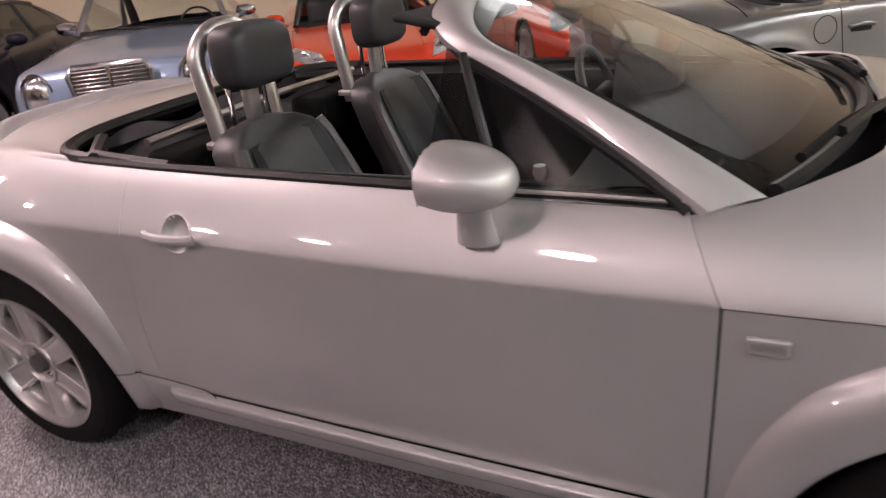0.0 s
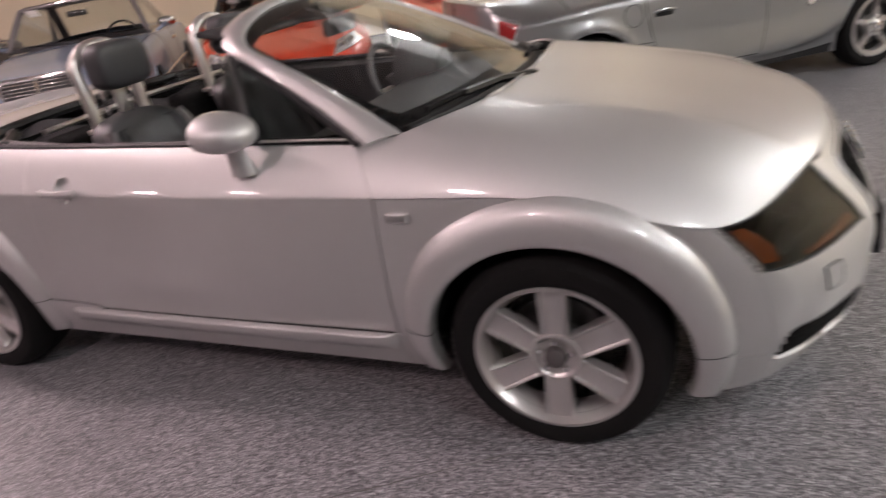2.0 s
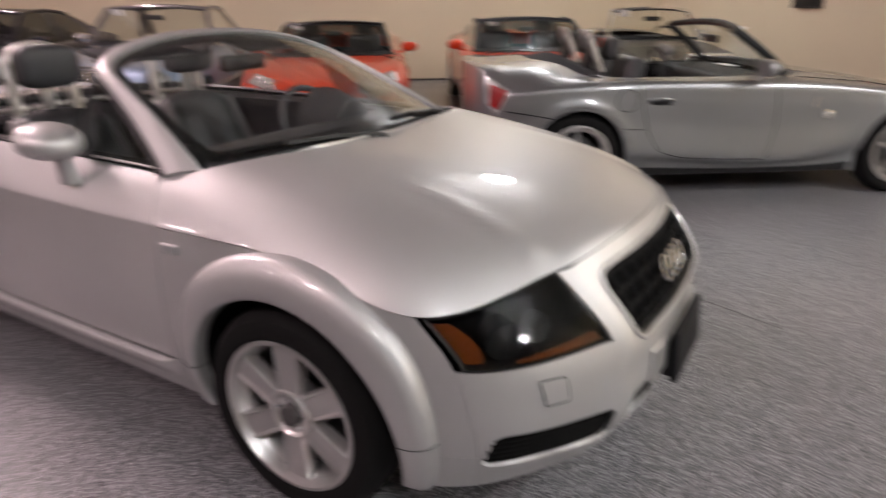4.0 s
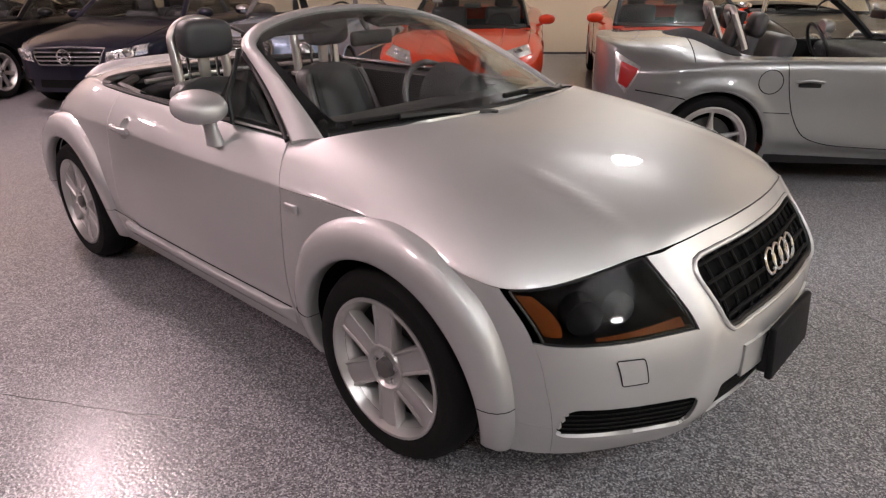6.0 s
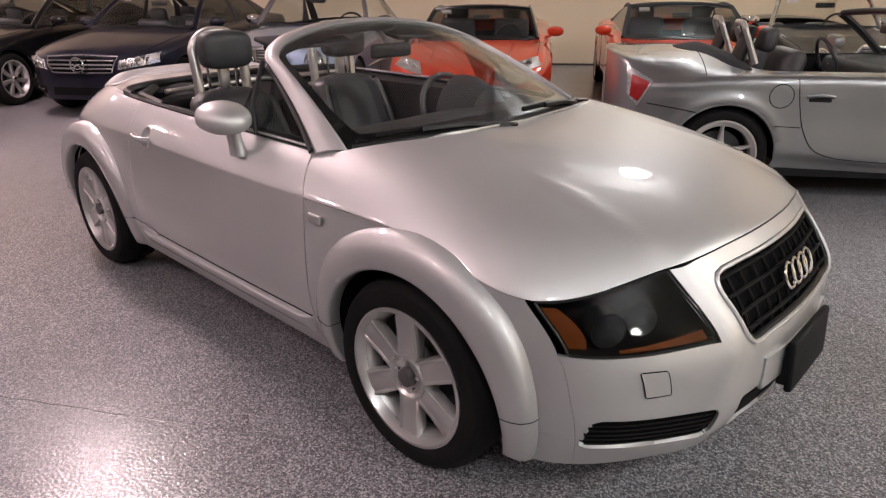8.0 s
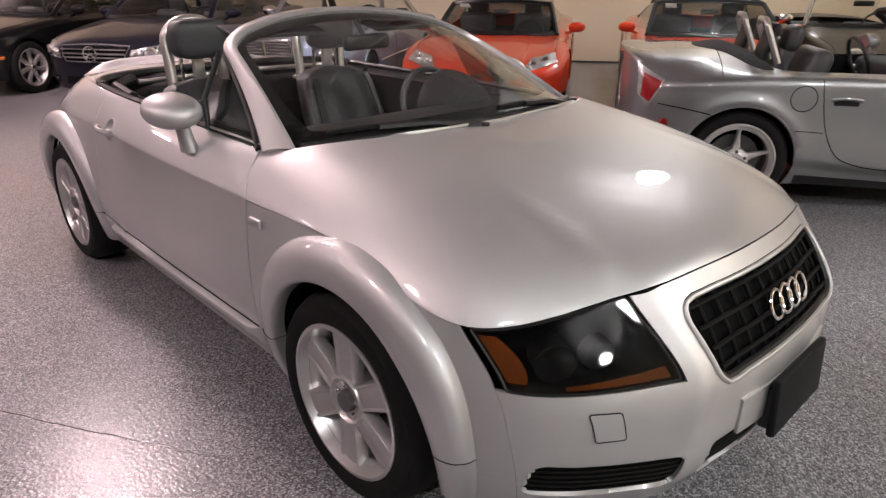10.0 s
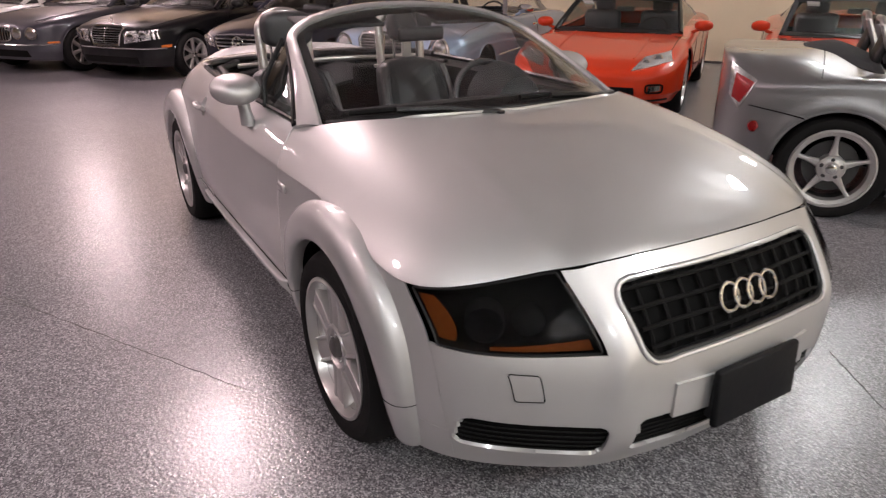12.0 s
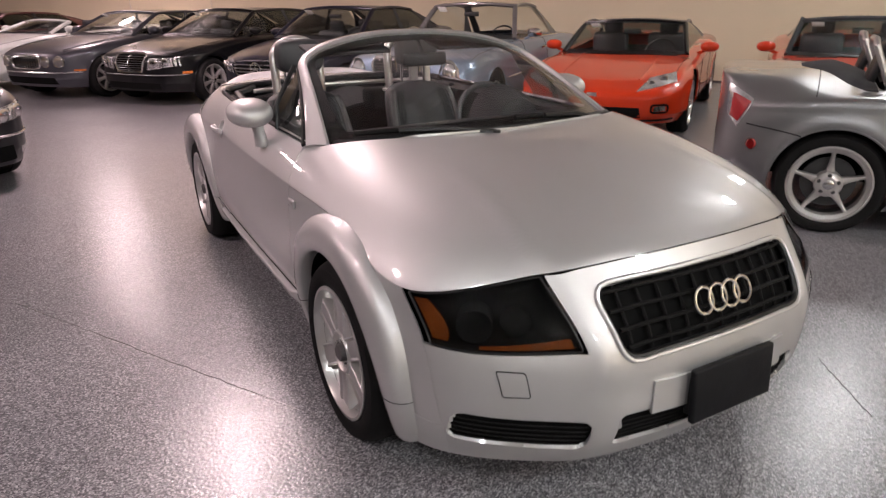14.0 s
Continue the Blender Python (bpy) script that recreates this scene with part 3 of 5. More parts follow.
    for flip in (False, True):
        def both(bm):
            if not flip:
                return bm
            for v in bm.verts:
                v.co.y = -v.co.y
            bmesh.ops.reverse_faces(bm, faces=bm.faces)
            return bm

        lamp = part("headlight", both(solid(surface(lambda a, b: lens_at(a, b, -0.001), lin(0, 1, 24), lin(0, 1, 16)), 0.003)), LENS, car, "smoked headlight with amber corner")
        lamp.visible_shadow = False
        part("housing", both(surface(lambda a, b: lens_at(a, b, 0.012 + .10 * (math.sin(a * math.pi) * math.sin(b * math.pi)) ** .5), lin(0, 1, 24), lin(0, 1, 16))), GAP, lamp)
        part("turn_signal", both(solid(surface(lambda a, b: lens_at(.82 + .16 * a + .05 * (2 * b - 1) ** 2 * (1 - a), .14 + .76 * b, 0.008), lin(0, 1, 8), lin(0, 1, 10)), .006)), SMOKED_AMBER, lamp, "amber turn signal")
        part("side_reflector", both(solid(surface(lambda a, b: lens_at(.05 + .62 * a, .05 + .15 * b * (1 - .6 * a), 0.010), lin(0, 1, 12), lin(0, 1, 5)), .006)), SMOKED_AMBER, lamp, "amber reflector strip")
        rim = [(a, 0) for a in lin(0.01, .99, 14)] + [(1, b) for b in lin(.02, .98, 12)] + [(a, 1) for a in lin(.99, .01, 14)] + [(0, b) for b in lin(.98, .02, 12)]
        part("lamp_seal", both(tube([lens_at(a, b, .001) for a, b in rim], .0035, 6, closed=True)), TRIM, lamp)
        c = lens_at(.34, .48, .055)
        bm = lathe([(0, -.02), (.02, -.017), (.034, -.008), (.040, .0), (.042, .03), (.0, .03)], 28, "x")
        for v in bm.verts:
            v.co.x = -v.co.x
        bmesh.ops.transform(bm, matrix=pose(c.x, c.y, c.z, 0, 0, -20), verts=bm.verts)
        part("projector", both(bm), GAP, lamp)
        c = lens_at(.62, .55, .05)
        bm = lathe([(0, -.006), (.02, -.01), (.04, -.022), (.046, -.03), (.05, -.03), (.05, .03)], 24, "x")
        for v in bm.verts:
            v.co.x = -v.co.x
        bmesh.ops.transform(bm, matrix=pose(c.x, c.y, c.z, 0, 0, -35), verts=bm.verts)
        part("reflector", both(bm), GAP, lamp)

    # fenders, doors, rear quarters
    panel("front_fender", None, 4.996, 110, 1.012, 3.985, 64, [arch_gap])
    panel("fender_foot", None, 3.68, 40, 0, 1.0, 20, [arch_gap])
    panel("sill_end", 4.3, 4.996, 40, 0, 1.0, 20, [arch_gap])
    bm = surface(shell, lin(5.004, 6.9985, 150), lin(1.06, 3.98, 60) + lin(4.01, 5, 24))
    cut(bm, lambda co: math.hypot(co.x + .465, co.z - .815) - .046 if co.y < -.7 else 1.0)
    doors = pair("door", solid(bm, .008), SILVER, car, "silver door")
    for door, sgn in zip(doors, (1, -1)):
        handle = part("handle", tube([(x, sgn * (-.850 - .020 * max(0, math.sin((x + .54) / .15 * math.pi)) ** .5), .817) for x in lin(-.539, -.391, 14)], .017, 8, flat=.7), SILVER, door, "silver door handle")
        bm = surface(lambda a, r: Vector((-.465 + .0465 * r * math.cos(a), sgn * (door_y(.815 + .0465 * r * math.sin(a)) + .030 * (1 - r**3)), .815 + .0465 * r * math.sin(a))), lin(0, 2 * math.pi, 33), lin(.02, 1, 9))
        part("handle_cup", solid(bm, .003), SILVER, door)
    panel("sill", 5.0, 7.42, 50, 0, 1.03, 10, [arch_gap])
    def ledge(t, q):
        k = min(1, (t - 5.02) / .10, (7.0 - t) / .05) ** .5 if 5.02 < t < 7.0 else 0.0
        out, up = spline([(0, Vector((-.012, .006, 0))), (1, Vector((.012, .003, 0))), (2, Vector((.025, -.001, 0))), (3, Vector((.027, -.010, 0))), (4, Vector((.020, -.034, 0))), (5, Vector((-.002, -.062, 0)))], q).xy
        return shell(t, 1.035) + Vector((0, -(out * k - .006 * (1 - k)), up))
    bm = solid(surface(ledge, lin(5.02, 7.0, 70), lin(0, 5, 16)), .003)
    pair("sill_gap", tube([shell(t, 1.06) + Vector((0, -.002, .002)) for t in lin(5.03, 6.96, 50)], .0025, 5), GAP, car)
    pair("sill_strip", bm, SILVER, car)
    bm = surface(shell, lin(7.0005, 11, 150), lin(1.04, 3.98, 56) + lin(4.02, 5, 14))
    cut(bm, arch_gap)
    pair("rear_quarter", solid(bm, .006), SILVER, car, "silver rear quarter panel")
    # the sill steps up behind the door
    bm = surface(lambda a, b: side_at(-.455 - .03 * b - .36 * a, .265 + .105 * b * min(1, .72 + 2.5 * a)) + Vector((0, -.007 * min(1, 8 * (1 - b) + .25) , 0)), lin(0, 1, 16), lin(0, 1, 8))
    pair("sill_step", solid(bm, .004), SILVER, car)
    # Dark line laid along the step's edge in place of its shadow.
    pair("sill_line", tube([side_at(x, z) + Vector((0, -.0095, 0)) for x, z in ((-.468, .322), (-.474, .340), (-.484, .356), (-.51, .367), (-.60, .372), (-.70, .373), (-.80, .373))], .0014, 5), GAP, car)
    panel("rear_foot", 7.44, 11, 120, 0, 1.02, 16, [arch_gap])
    # wheel arch flares
    for cx in (FRONT_AXLE, REAR_AXLE):
        prof = [(.351, -.835), (.353, -.872), (.357, -.880), (.366, -.885), (.39, -.886), (.418, -.883), (.444, -.875), (.463, -.860), (.472, -.845), (.476, -.815)]
        bm = bmesh.new()
        rows = []
        for a in lin(-20, 200, 90):
            ca, sa = math.cos(radians(a)), math.sin(radians(a))
            low = 1 - min(1, max(0, (a + 20) / 65)) * min(1, max(0, (200 - a) / 65))
            rows.append([bm.verts.new((cx + (r - (r - .35) * .4 * low) * ca * ARCH_WIDE, y + .02 * low + .05 * low**3, .317 + (r - (r - .35) * .4 * low) * sa)) for r, y in prof])
        for p, q in zip(rows, rows[1:]):
            for i in range(len(prof) - 1):
                bm.faces.new((p[i], q[i], q[i + 1], p[i + 1]))
        for v in bm.verts:
            if v.co.z < .208:
                v.co.z = .208
        for a in (7.0, 173.0):
            ca, sa = math.cos(radians(a)), math.sin(radians(a))
            low = 1 - (27.0 / 65)
            pair("arch_seam", tube([(cx + (r - (r - .35) * .4 * low) * ca * ARCH_WIDE, y + .02 * low + .05 * low**3 - .001, .317 + (r - (r - .35) * .4 * low) * sa) for r, y in prof], .0012, 5), GAP, car)
        pair("wheel_arch", solid(bm, .003), SILVER, car, "flared silver wheel arch")
        liner = lathe([(.36, -.83), (.372, -.60), (.372, -.45), (0.05, -.45)], 40, "y", arc=(-5, 185))
        bmesh.ops.scale(liner, vec=(ARCH_WIDE, 1, 1), verts=liner.verts)
        bmesh.ops.translate(liner, vec=(cx, 0, .317), verts=liner.verts)
        pair("wheel_well", liner, GAP, car)
    # side marker
    for sgn in (1, -1):
        marker = part("side_marker", box((.812, sgn * -.8535, .740), (.066, .012, .032), .006), SILVER, car, "clear side marker in a silver frame")
        part("marker_lens", box((.812, sgn * -.8595, .740), (.048, .006, .013), .003), CLEAR_LENS, marker)
    # wheels
    add_wheels(car, [(FRONT_AXLE, -.756), (FRONT_AXLE, .756), (REAR_AXLE, -.756), (REAR_AXLE, .756)], "six", .319, .230, .215)
    cabin(car)
    return car


def door_y(z):
    """The outer face of the door at a height, near the handle."""
    lo, hi = 3.0, 5.0
    for _ in range(16):
        mid = (lo + hi) / 2
        if shell(6.72, mid).z < z:
            lo = mid
        else:
            hi = mid
    return shell(6.72, lo).y


def side_at(x, z):
    """The outer skin of the flank at a length and a height."""
    t, q = 6.0, 2.0
    for _ in range(6):
        lo, hi = 3.0, 9.0
        for _ in range(18):
            mid = (lo + hi) / 2
            lo, hi = (mid, hi) if shell(mid, q).x > x else (lo, mid)
        t = lo
        lo, hi = 0.0, 4.0
        for _ in range(18):
            mid = (lo + hi) / 2
            lo, hi = (mid, hi) if shell(t, mid).z < z else (lo, mid)
        q = lo
    return shell(t, q)


def nose_t(y, s):
    lo, hi = 0.0, 3.0
    for _ in range(18):
        mid = (lo + hi) / 2
        if -shell(mid, s).y < abs(y):
            lo = mid
        else:
            hi = mid
    return lo


def on_nose2(y, z, inset):
    lo, hi = 0.2, 2.2
    for _ in range(18):
        mid = (lo + hi) / 2
        if shell(nose_t(y, mid), mid).z < z:
            lo = mid
        else:
            hi = mid
    p = shell(nose_t(y, lo), lo)
    return Vector((p.x - inset, y, z))


def under_shell():
    """The dark inner shell that shows in the gaps between the panels."""
    def inner(t, s):
        p = shell(t, s)
        c = Vector((p.x * .97, p.y * .97, p.z - .004))
        return c
    def gap(co):
        return min(math.hypot(co.x - cx, co.z - 0.317) - ARCH_R - .03 for cx in (FRONT_AXLE, REAR_AXLE))
    def front(co):
        return 1.0 if co.x < 1.5 or co.z > .75 else rounded(co.y, co.z, 0, .44, .80, .27, .02)
    bm = surface(inner, lin(-11, 11, 240), lin(0, 4, 30))
    cut(bm, gap)
    cut(bm, front)
    return bm


def header_curve(y):
    """The top edge of the windscreen frame."""
    e = abs(y) / .57
    return Vector((.20 - .09 * (1 - e * e), y, 1.205 + .085 * (1 - e**2.4)))


def screen_base(y):
    e = abs(y) / .69
    return Vector((.78 + .20 * (1 - e * e), y, .925 + .03 * (1 - e * e)))


def pillar_width(q):
    return .052 + .042 * (1 - q)


def cabin(car):
    # windscreen glass, frame and pillars
    def screen(a, b, out=0.0):
        a *= 1 - .21 * max(0, (b - .86) / .14) ** 2
        lo, hi = screen_base(-.69 * a), header_curve(-.57 * a)
        p = lo.lerp(hi, b)
        p += Vector((.35, 0, .6)) * (.075 * b * (1 - b) + out)
        return p
    pane = part("windscreen", solid(surface(lambda a, b: screen(a, b), lin(-1, 1, 40), lin(0, 1, 20)), .004), GLASS, car, "clear curved windscreen")
    pane.visible_shadow = False
    # black frit round the pane
    bm = bmesh.new()
    for band in ((lambda a, b: screen(a, -.05 + (.15 + .05 * abs(a) ** 6) * b, -.006 - .006 * b)), (lambda a, b: screen(a, 1 - .09 * b, -.012))):
        surface(band, lin(-1, 1, 40), lin(0, 1, 4), bm)
    for sg in (1, -1):
        surface(lambda a, b: screen(sg * (1.0 - (.075 + .10 * (1 - b) ** 6) * a), b, -.012), lin(0, 1, 4), lin(0, 1, 20), bm)
    part("screen_border", solid(bm, .002), FRIT, pane, "black border of the pane")
    # frame: pillar, rounded corner, header and the other pillar in one sweep
    def edge(q, sg):
        w = pillar_width(q)
        return screen(sg, q), Vector((-w * .95, -sg * .010 - sg * .045 * (1 - q) ** 2, -.012))
    run = [edge(q, 1) for q in lin(0, .86, 20)]
    a0, a2 = run[-1][0], header_curve(-.45)
    for q in lin(0, 1, 10)[1:-1]:
        p = a0.lerp(header_curve(-.57), q).lerp(header_curve(-.57).lerp(a2, q), q)
        run.append((p, run[19][1].lerp(Vector((-.088, 0, -.004)), q)))
    run += [(header_curve(y), Vector((-.088, 0, -.004))) for y in lin(-.45, 0, 14)]
    run += [(Vector((p.x, -p.y, p.z)), Vector((b.x, -b.y, b.z))) for p, b in run[::-1][1:]]
    bm, rows = bmesh.new(), []
    for k, (p, back) in enumerate(run):
        along = (run[min(k + 1, len(run) - 1)][0] - run[max(k - 1, 0)][0]).normalized()
        o = along.cross(back).normalized()
        o = -o if o.dot(p - Vector((.2, 0, .85))) < 0 else o
        f = -back.normalized()
        rows.append([bm.verts.new(v) for v in (p + f * .018 + o * .002, p + f * .010 + o * .012, p + back * .2 + o * .019, p + back * .55 + o * .020, p + back * .9 + o * .012, p + back, p + back * .95 - o * .014, p - o * .016)])
    for p, r in zip(rows, rows[1:]):
        for i in range(8):
            bm.faces.new((p[i], r[i], r[(i + 1) % 8], p[(i + 1) % 8]))
    bm.faces.new(rows[0])
    bm.faces.new(rows[-1])
    bmesh.ops.recalc_face_normals(bm, faces=bm.faces)
    part("screen_frame", bm, SILVER, car, "silver windscreen frame")
    for sg in (1, -1):
        # quarter seal behind the pillar
        path = [screen(sg, q) + Vector((-(pillar_width(q) + .006), -sg * (.014 + .045 * (1 - q) ** 2), -.012)) for q in lin(0.02, 1, 14)]
        part("pillar_seal", tube(path, .010, 6), TRIM, car)
    part("header_seal", tube([header_curve(y) + Vector((-.092, 0, -.010)) for y in lin(-.52, .52, 24)], .011, 6), TRIM, car)
    # cowl and wipers
    bm = surface(lambda a, b: screen_base(-.70 * a).lerp(screen_base(-.70 * a) + Vector((.035 + .25 * (1 - abs(a) ** 5) - .20 * (1 - a * a), 0, -.016)), b) + Vector((0, 0, -.004)), lin(-1, 1, 30), lin(-.2, 1, 6))
    part("cowl", solid(bm, .006), GAP, car, "black cowl under the windscreen")
    part("screen_seal", tube([screen_base(y) + Vector((.012, 0, .009)) for y in lin(-.67, .67, 50)], .017, 8), TRIM, car, "black seal along the foot of the pane")
    for y0, y1 in ((-.10, -.60), (.52, .02)):
        a0 = screen_base(y0) + Vector((.06, 0, .008))
        a1 = screen_base(y1) + Vector((.01, 0, .045))
        wiper = part("wiper", tube([a0, a0.lerp(a1, .35) + Vector((0.01, 0, .018)), a0.lerp(a1, .7) + Vector((.012, 0, .012))], .012, 6), TRIM, car)
        part("blade", tube([a0.lerp(a1, .25) + Vector((.0, 0, .012)), a0.lerp(a1, .6) + Vector((0, 0, .016)), a1], .010, 6), RUBBER, wiper)
        part("pivot", lathe([(0, .0), (.018, .0), (.02, -.02), (.0, -.02)], 12, "z"), TRIM, wiper, m=pose(a0.x, a0.y, a0.z + .008))
    # side glass, part way up
    for sg in (1, -1):
        top = [screen(sg, q) + Vector((-(pillar_width(q) + .015), -sg * (.016 + .045 * (1 - q) ** 2), -.012)) for q in (0, .35, .7, .93)]
        def side(a, b):
            p = spline([(0, top[0]), (.35, top[1]), (.7, top[2]), (.93, top[3])], a * .93)
            xs = p.x
            low = Vector((xs, -sg * -1 * .0 + sg * -.748, .925))
            return low.lerp(p, b)
        bm = surface(side, lin(0.02, 1, 20), lin(0, 1, 10))
        pane = part("side_window", solid(bm, .004), DARK_GLASS, car, "lowered triangular side glass")
        pane.visible_shadow = False
        p = top[3]
        part("window_post", tube([(.335, sg * -.748, .93), (.305, sg * -.735, 1.03), (.222, sg * -.62, 1.175)], .010, 8), TRIM, pane)
    # belt trim along the doors and round the cockpit
    for sg in (1, -1):
        part("window_strip", tube([Vector((p.x, sg * (p.y + .002), p.z + .012)) for p in [spline(BELT, t) for t in lin(5.02, 5.62, 12)]], .0045, 6), STEEL, car, "thin bright strip under the side glass")
        part("belt_trim", tube([Vector((p.x, sg * (p.y + .012), p.z + .004)) for p in [spline(BELT, t) for t in lin(5.0, 7.36, 40)]], .013, 6), TRIM, car)
        bm = surface(lambda t, q: Vector((spline(BELT, t).x, sg * (spline(BELT, t).y + .01 + .10 * q), spline(BELT, t).z - .01 - .02 * q)), lin(5.0, 7.55, 30), lin(0, 1, 4))
        part("door_top", solid(bm, .01), DASH, car)
        bm = surface(lambda x, z: Vector((x, sg * (-.64 - .03 * math.sin((z - .3) * 5)), z)), lin(.75, -1.0, 16), lin(.28, .92, 10))
        part("door_card", solid(bm, .02), DASH, car)
    tail_deck(car)
    # tub
    tub = bmesh.new()
    surface(lambda x, y: Vector((x, y, .26)), lin(-1.05, 1.0, 6), lin(-.66, .66, 6), tub)
    surface(lambda y, z: Vector((-1.02, y, z)), lin(-.66, .66, 6), lin(.26, .92, 6), tub)
    surface(lambda y, z: Vector((1.0, y, z)), lin(-.66, .66, 6), lin(.26, .80, 6), tub)
    part("cockpit_floor", solid(tub, .01), CARPET, car)
    # dash, wheel, console
    dash = part("dashboard", box((.62, 0, .80), (.42, 1.30, .20), .06), DASH, car, "black dashboard")
    part("dash_top", surface(lambda y, q: Vector((.42 + .52 * q - .12 * (y / .66) ** 2 * q, y, .905 + .025 * (1 - (2 * q - 1) ** 2))), lin(-.65, .65, 20), lin(0, 1, 8)), DASH, dash)
    part("instrument_cowl", lathe([(.0, .20), (.12, .18), (.165, .06), (.17, .0)], 24, "x", arc=(0, 180)), DASH, dash, m=pose(.36, .36, .875, 0, 0, 0))
    wheel = part("steering_wheel", tube([Vector((.30 - .07 * math.sin(a), .36 + .185 * math.cos(a), .86 + .172 * math.sin(a))) for a in lin(0, 2 * math.pi, 41)[:-1]], .015, 8, closed=True), LEATHER, car, "black leather steering wheel")
    part("airbag", box((.315, .36, .86), (.05, .16, .12), .03, (0, -22, 0)), DASH, wheel)
    for a in (0, 180, 270):
        part("spoke", tube([(.31, .36, .86), (.30 - .07 * math.sin(radians(a)), .36 + .18 * math.cos(radians(a)), .86 + .168 * math.sin(radians(a)))], .014, 6), STEEL, wheel)
    part("console", box((-.02, 0, .46), (1.0, .20, .36), .04), DASH, car)
    part("gear_lever", lathe([(0, .12), (.02, .115), (.024, .09), (.01, .06), (.012, .0)], 14, "z"), STEEL, car, m=pose(.18, 0, .63))
    for sg in (-1, 1):
        seat(car, sg * .36)
        hoop(car, sg * .345)
        part("hoop_panel", box((-.74, sg * .345, .86), (.16, .46, .14), .03), CARPET, car)
    part("bulkhead_bar", tube([(-.80, -.56, .955), (-.82, 0, .962), (-.80, .56, .955)], .012, 8), STEEL, car)
    # mirrors
    for sg in (1, -1):
        bm = bmesh.new()
        bmesh.ops.create_uvsphere(bm, u_segments=28, v_segments=18, radius=1)
        for v in bm.verts:
            x, y, z = v.co
            back = x < -.35
            v.co = Vector((.287 + (max(x, -.35)) * .115, sg * (-.848 - .096 * math.copysign(abs(y) ** .92, y)), 1.003 + .057 * math.copysign(abs(z) ** .9, z) - .010 * x))
        mir = part("mirror", bm, SILVER, car, "silver door mirror")
        part("mirror_glass", box((.2445, sg * -.848, 1.003), (.004, .15, .07), .03), REFLECTOR, mir)
        bm = lathe([(.034, .0), (.030, .03), (.027, .06), (.030, .10)], 18, "z")
        for v in bm.verts:
            v.co = Vector((.308 + v.co.x * 1.25 - .02 * v.co.z, sg * (-.813 + v.co.y * .9 - v.co.z * .16), .862 + v.co.z))
        part("mirror_foot", bm, SILVER, mir)
    # inner mirror
    mirror = part("inner_mirror", box((.27, 0, 1.175), (.035, .23, .062), .028), TRIM, car)
    part("stem", tube([(.26, 0, 1.19), (.20, 0, 1.255)], .010, 6), TRIM, mirror)
    for sg in (1, -1):
        part("sun_visor", box((.10, sg * .33, 1.228), (.16, .40, .018), .008, (0, 12, 0)), DASH, car)


def tail_deck(car):
    """Rear deck, tonneau and the rim round the cockpit's back."""
    def opening(w):
        a = w * math.pi / 2
        return Vector((-.86 - .30 * math.sin(a) ** .8, -.702 * math.cos(a) ** .55 if w < 1 else 0.0, .948 + .012 * w))

    def deck(t, q):
        o = spline(BELT, abs(t))
        p = o.lerp(opening((abs(t) - 7.34) / 3.66), q) + Vector((0, 0, .010 * math.sin(q * math.pi)))
        return Vector((p.x, -p.y, p.z)) if t < 0 else p
    bm = surface(deck, lin(-11, -7.34, 60), lin(0, 1, 10))
    surface(deck, lin(7.34, 11, 60), lin(0, 1, 10), bm)
    part("rear_deck", solid(bm, .008), SILVER, car, "silver rear deck")
    def lip(t, q):
        p = spline(BELT, abs(t))
        k = min(1, max(0, (abs(t) - 8.5) / 1.1))
        k = k * k * (3 - 2 * k)
        inward = Vector((-1.0 - p.x, -p.y, 0)).normalized()
        w, z = spline([(0, Vector((.10, .004, 0))), (1, Vector((.055, .012, 0))), (2, Vector((.015, .032, 0))), (3, Vector((-.012, .034, 0))), (4, Vector((-.016, .024, 0))), (5, Vector((-.004, -.012, 0)))], q).xy
        p = p + inward * w + Vector((0, 0, z * (.12 + .88 * k) - .006 * (1 - k)))
        return Vector((p.x, -p.y, p.z)) if t < 0 else p
    bm = surface(lip, lin(8.5, 11, 40), lin(0, 5, 21))
    surface(lip, lin(-11, -8.5, 40), lin(0, 5, 21), bm)
    part("spoiler", solid(bm, .004), SILVER, car, "silver lip along the edge of the tail")
    rim = [deck(t, 1.0) for t in lin(7.34, 11, 40)]
    rim = rim + [Vector((p.x, -p.y, p.z)) for p in rim[::-1][1:]]
    part("cockpit_rim", tube([p + Vector((.012, 0, -.002)) for p in rim], .022, 8), TRIM, car, "thick black cockpit seal")
    bm = surface(lambda y, q: Vector((-1.10 + .32 * q, y * (1 + .15 * q), .93 - .11 * q + .02 * math.sin(y * 14))), lin(-.54, .54, 30), lin(0, 1, 6))
    part("tonneau", solid(bm, .02), CLOTH, car, "folded black soft top well")
    for sg in (1, -1):
        part("top_rail", tube([(-1.06, sg * .50, .94), (-.95, sg * .62, .925), (-.62, sg * .66, .915)], .024, 8), TRIM, car)
        for t in (9.35,):
            p = shell(t, 3.2)
            part("tail_light", box((p.x + .018, -sg * -p.y * .98, .66), (.04, .14, .10), .02, (0, 0, sg * 35)), RED_LENS, car, "red tail light")


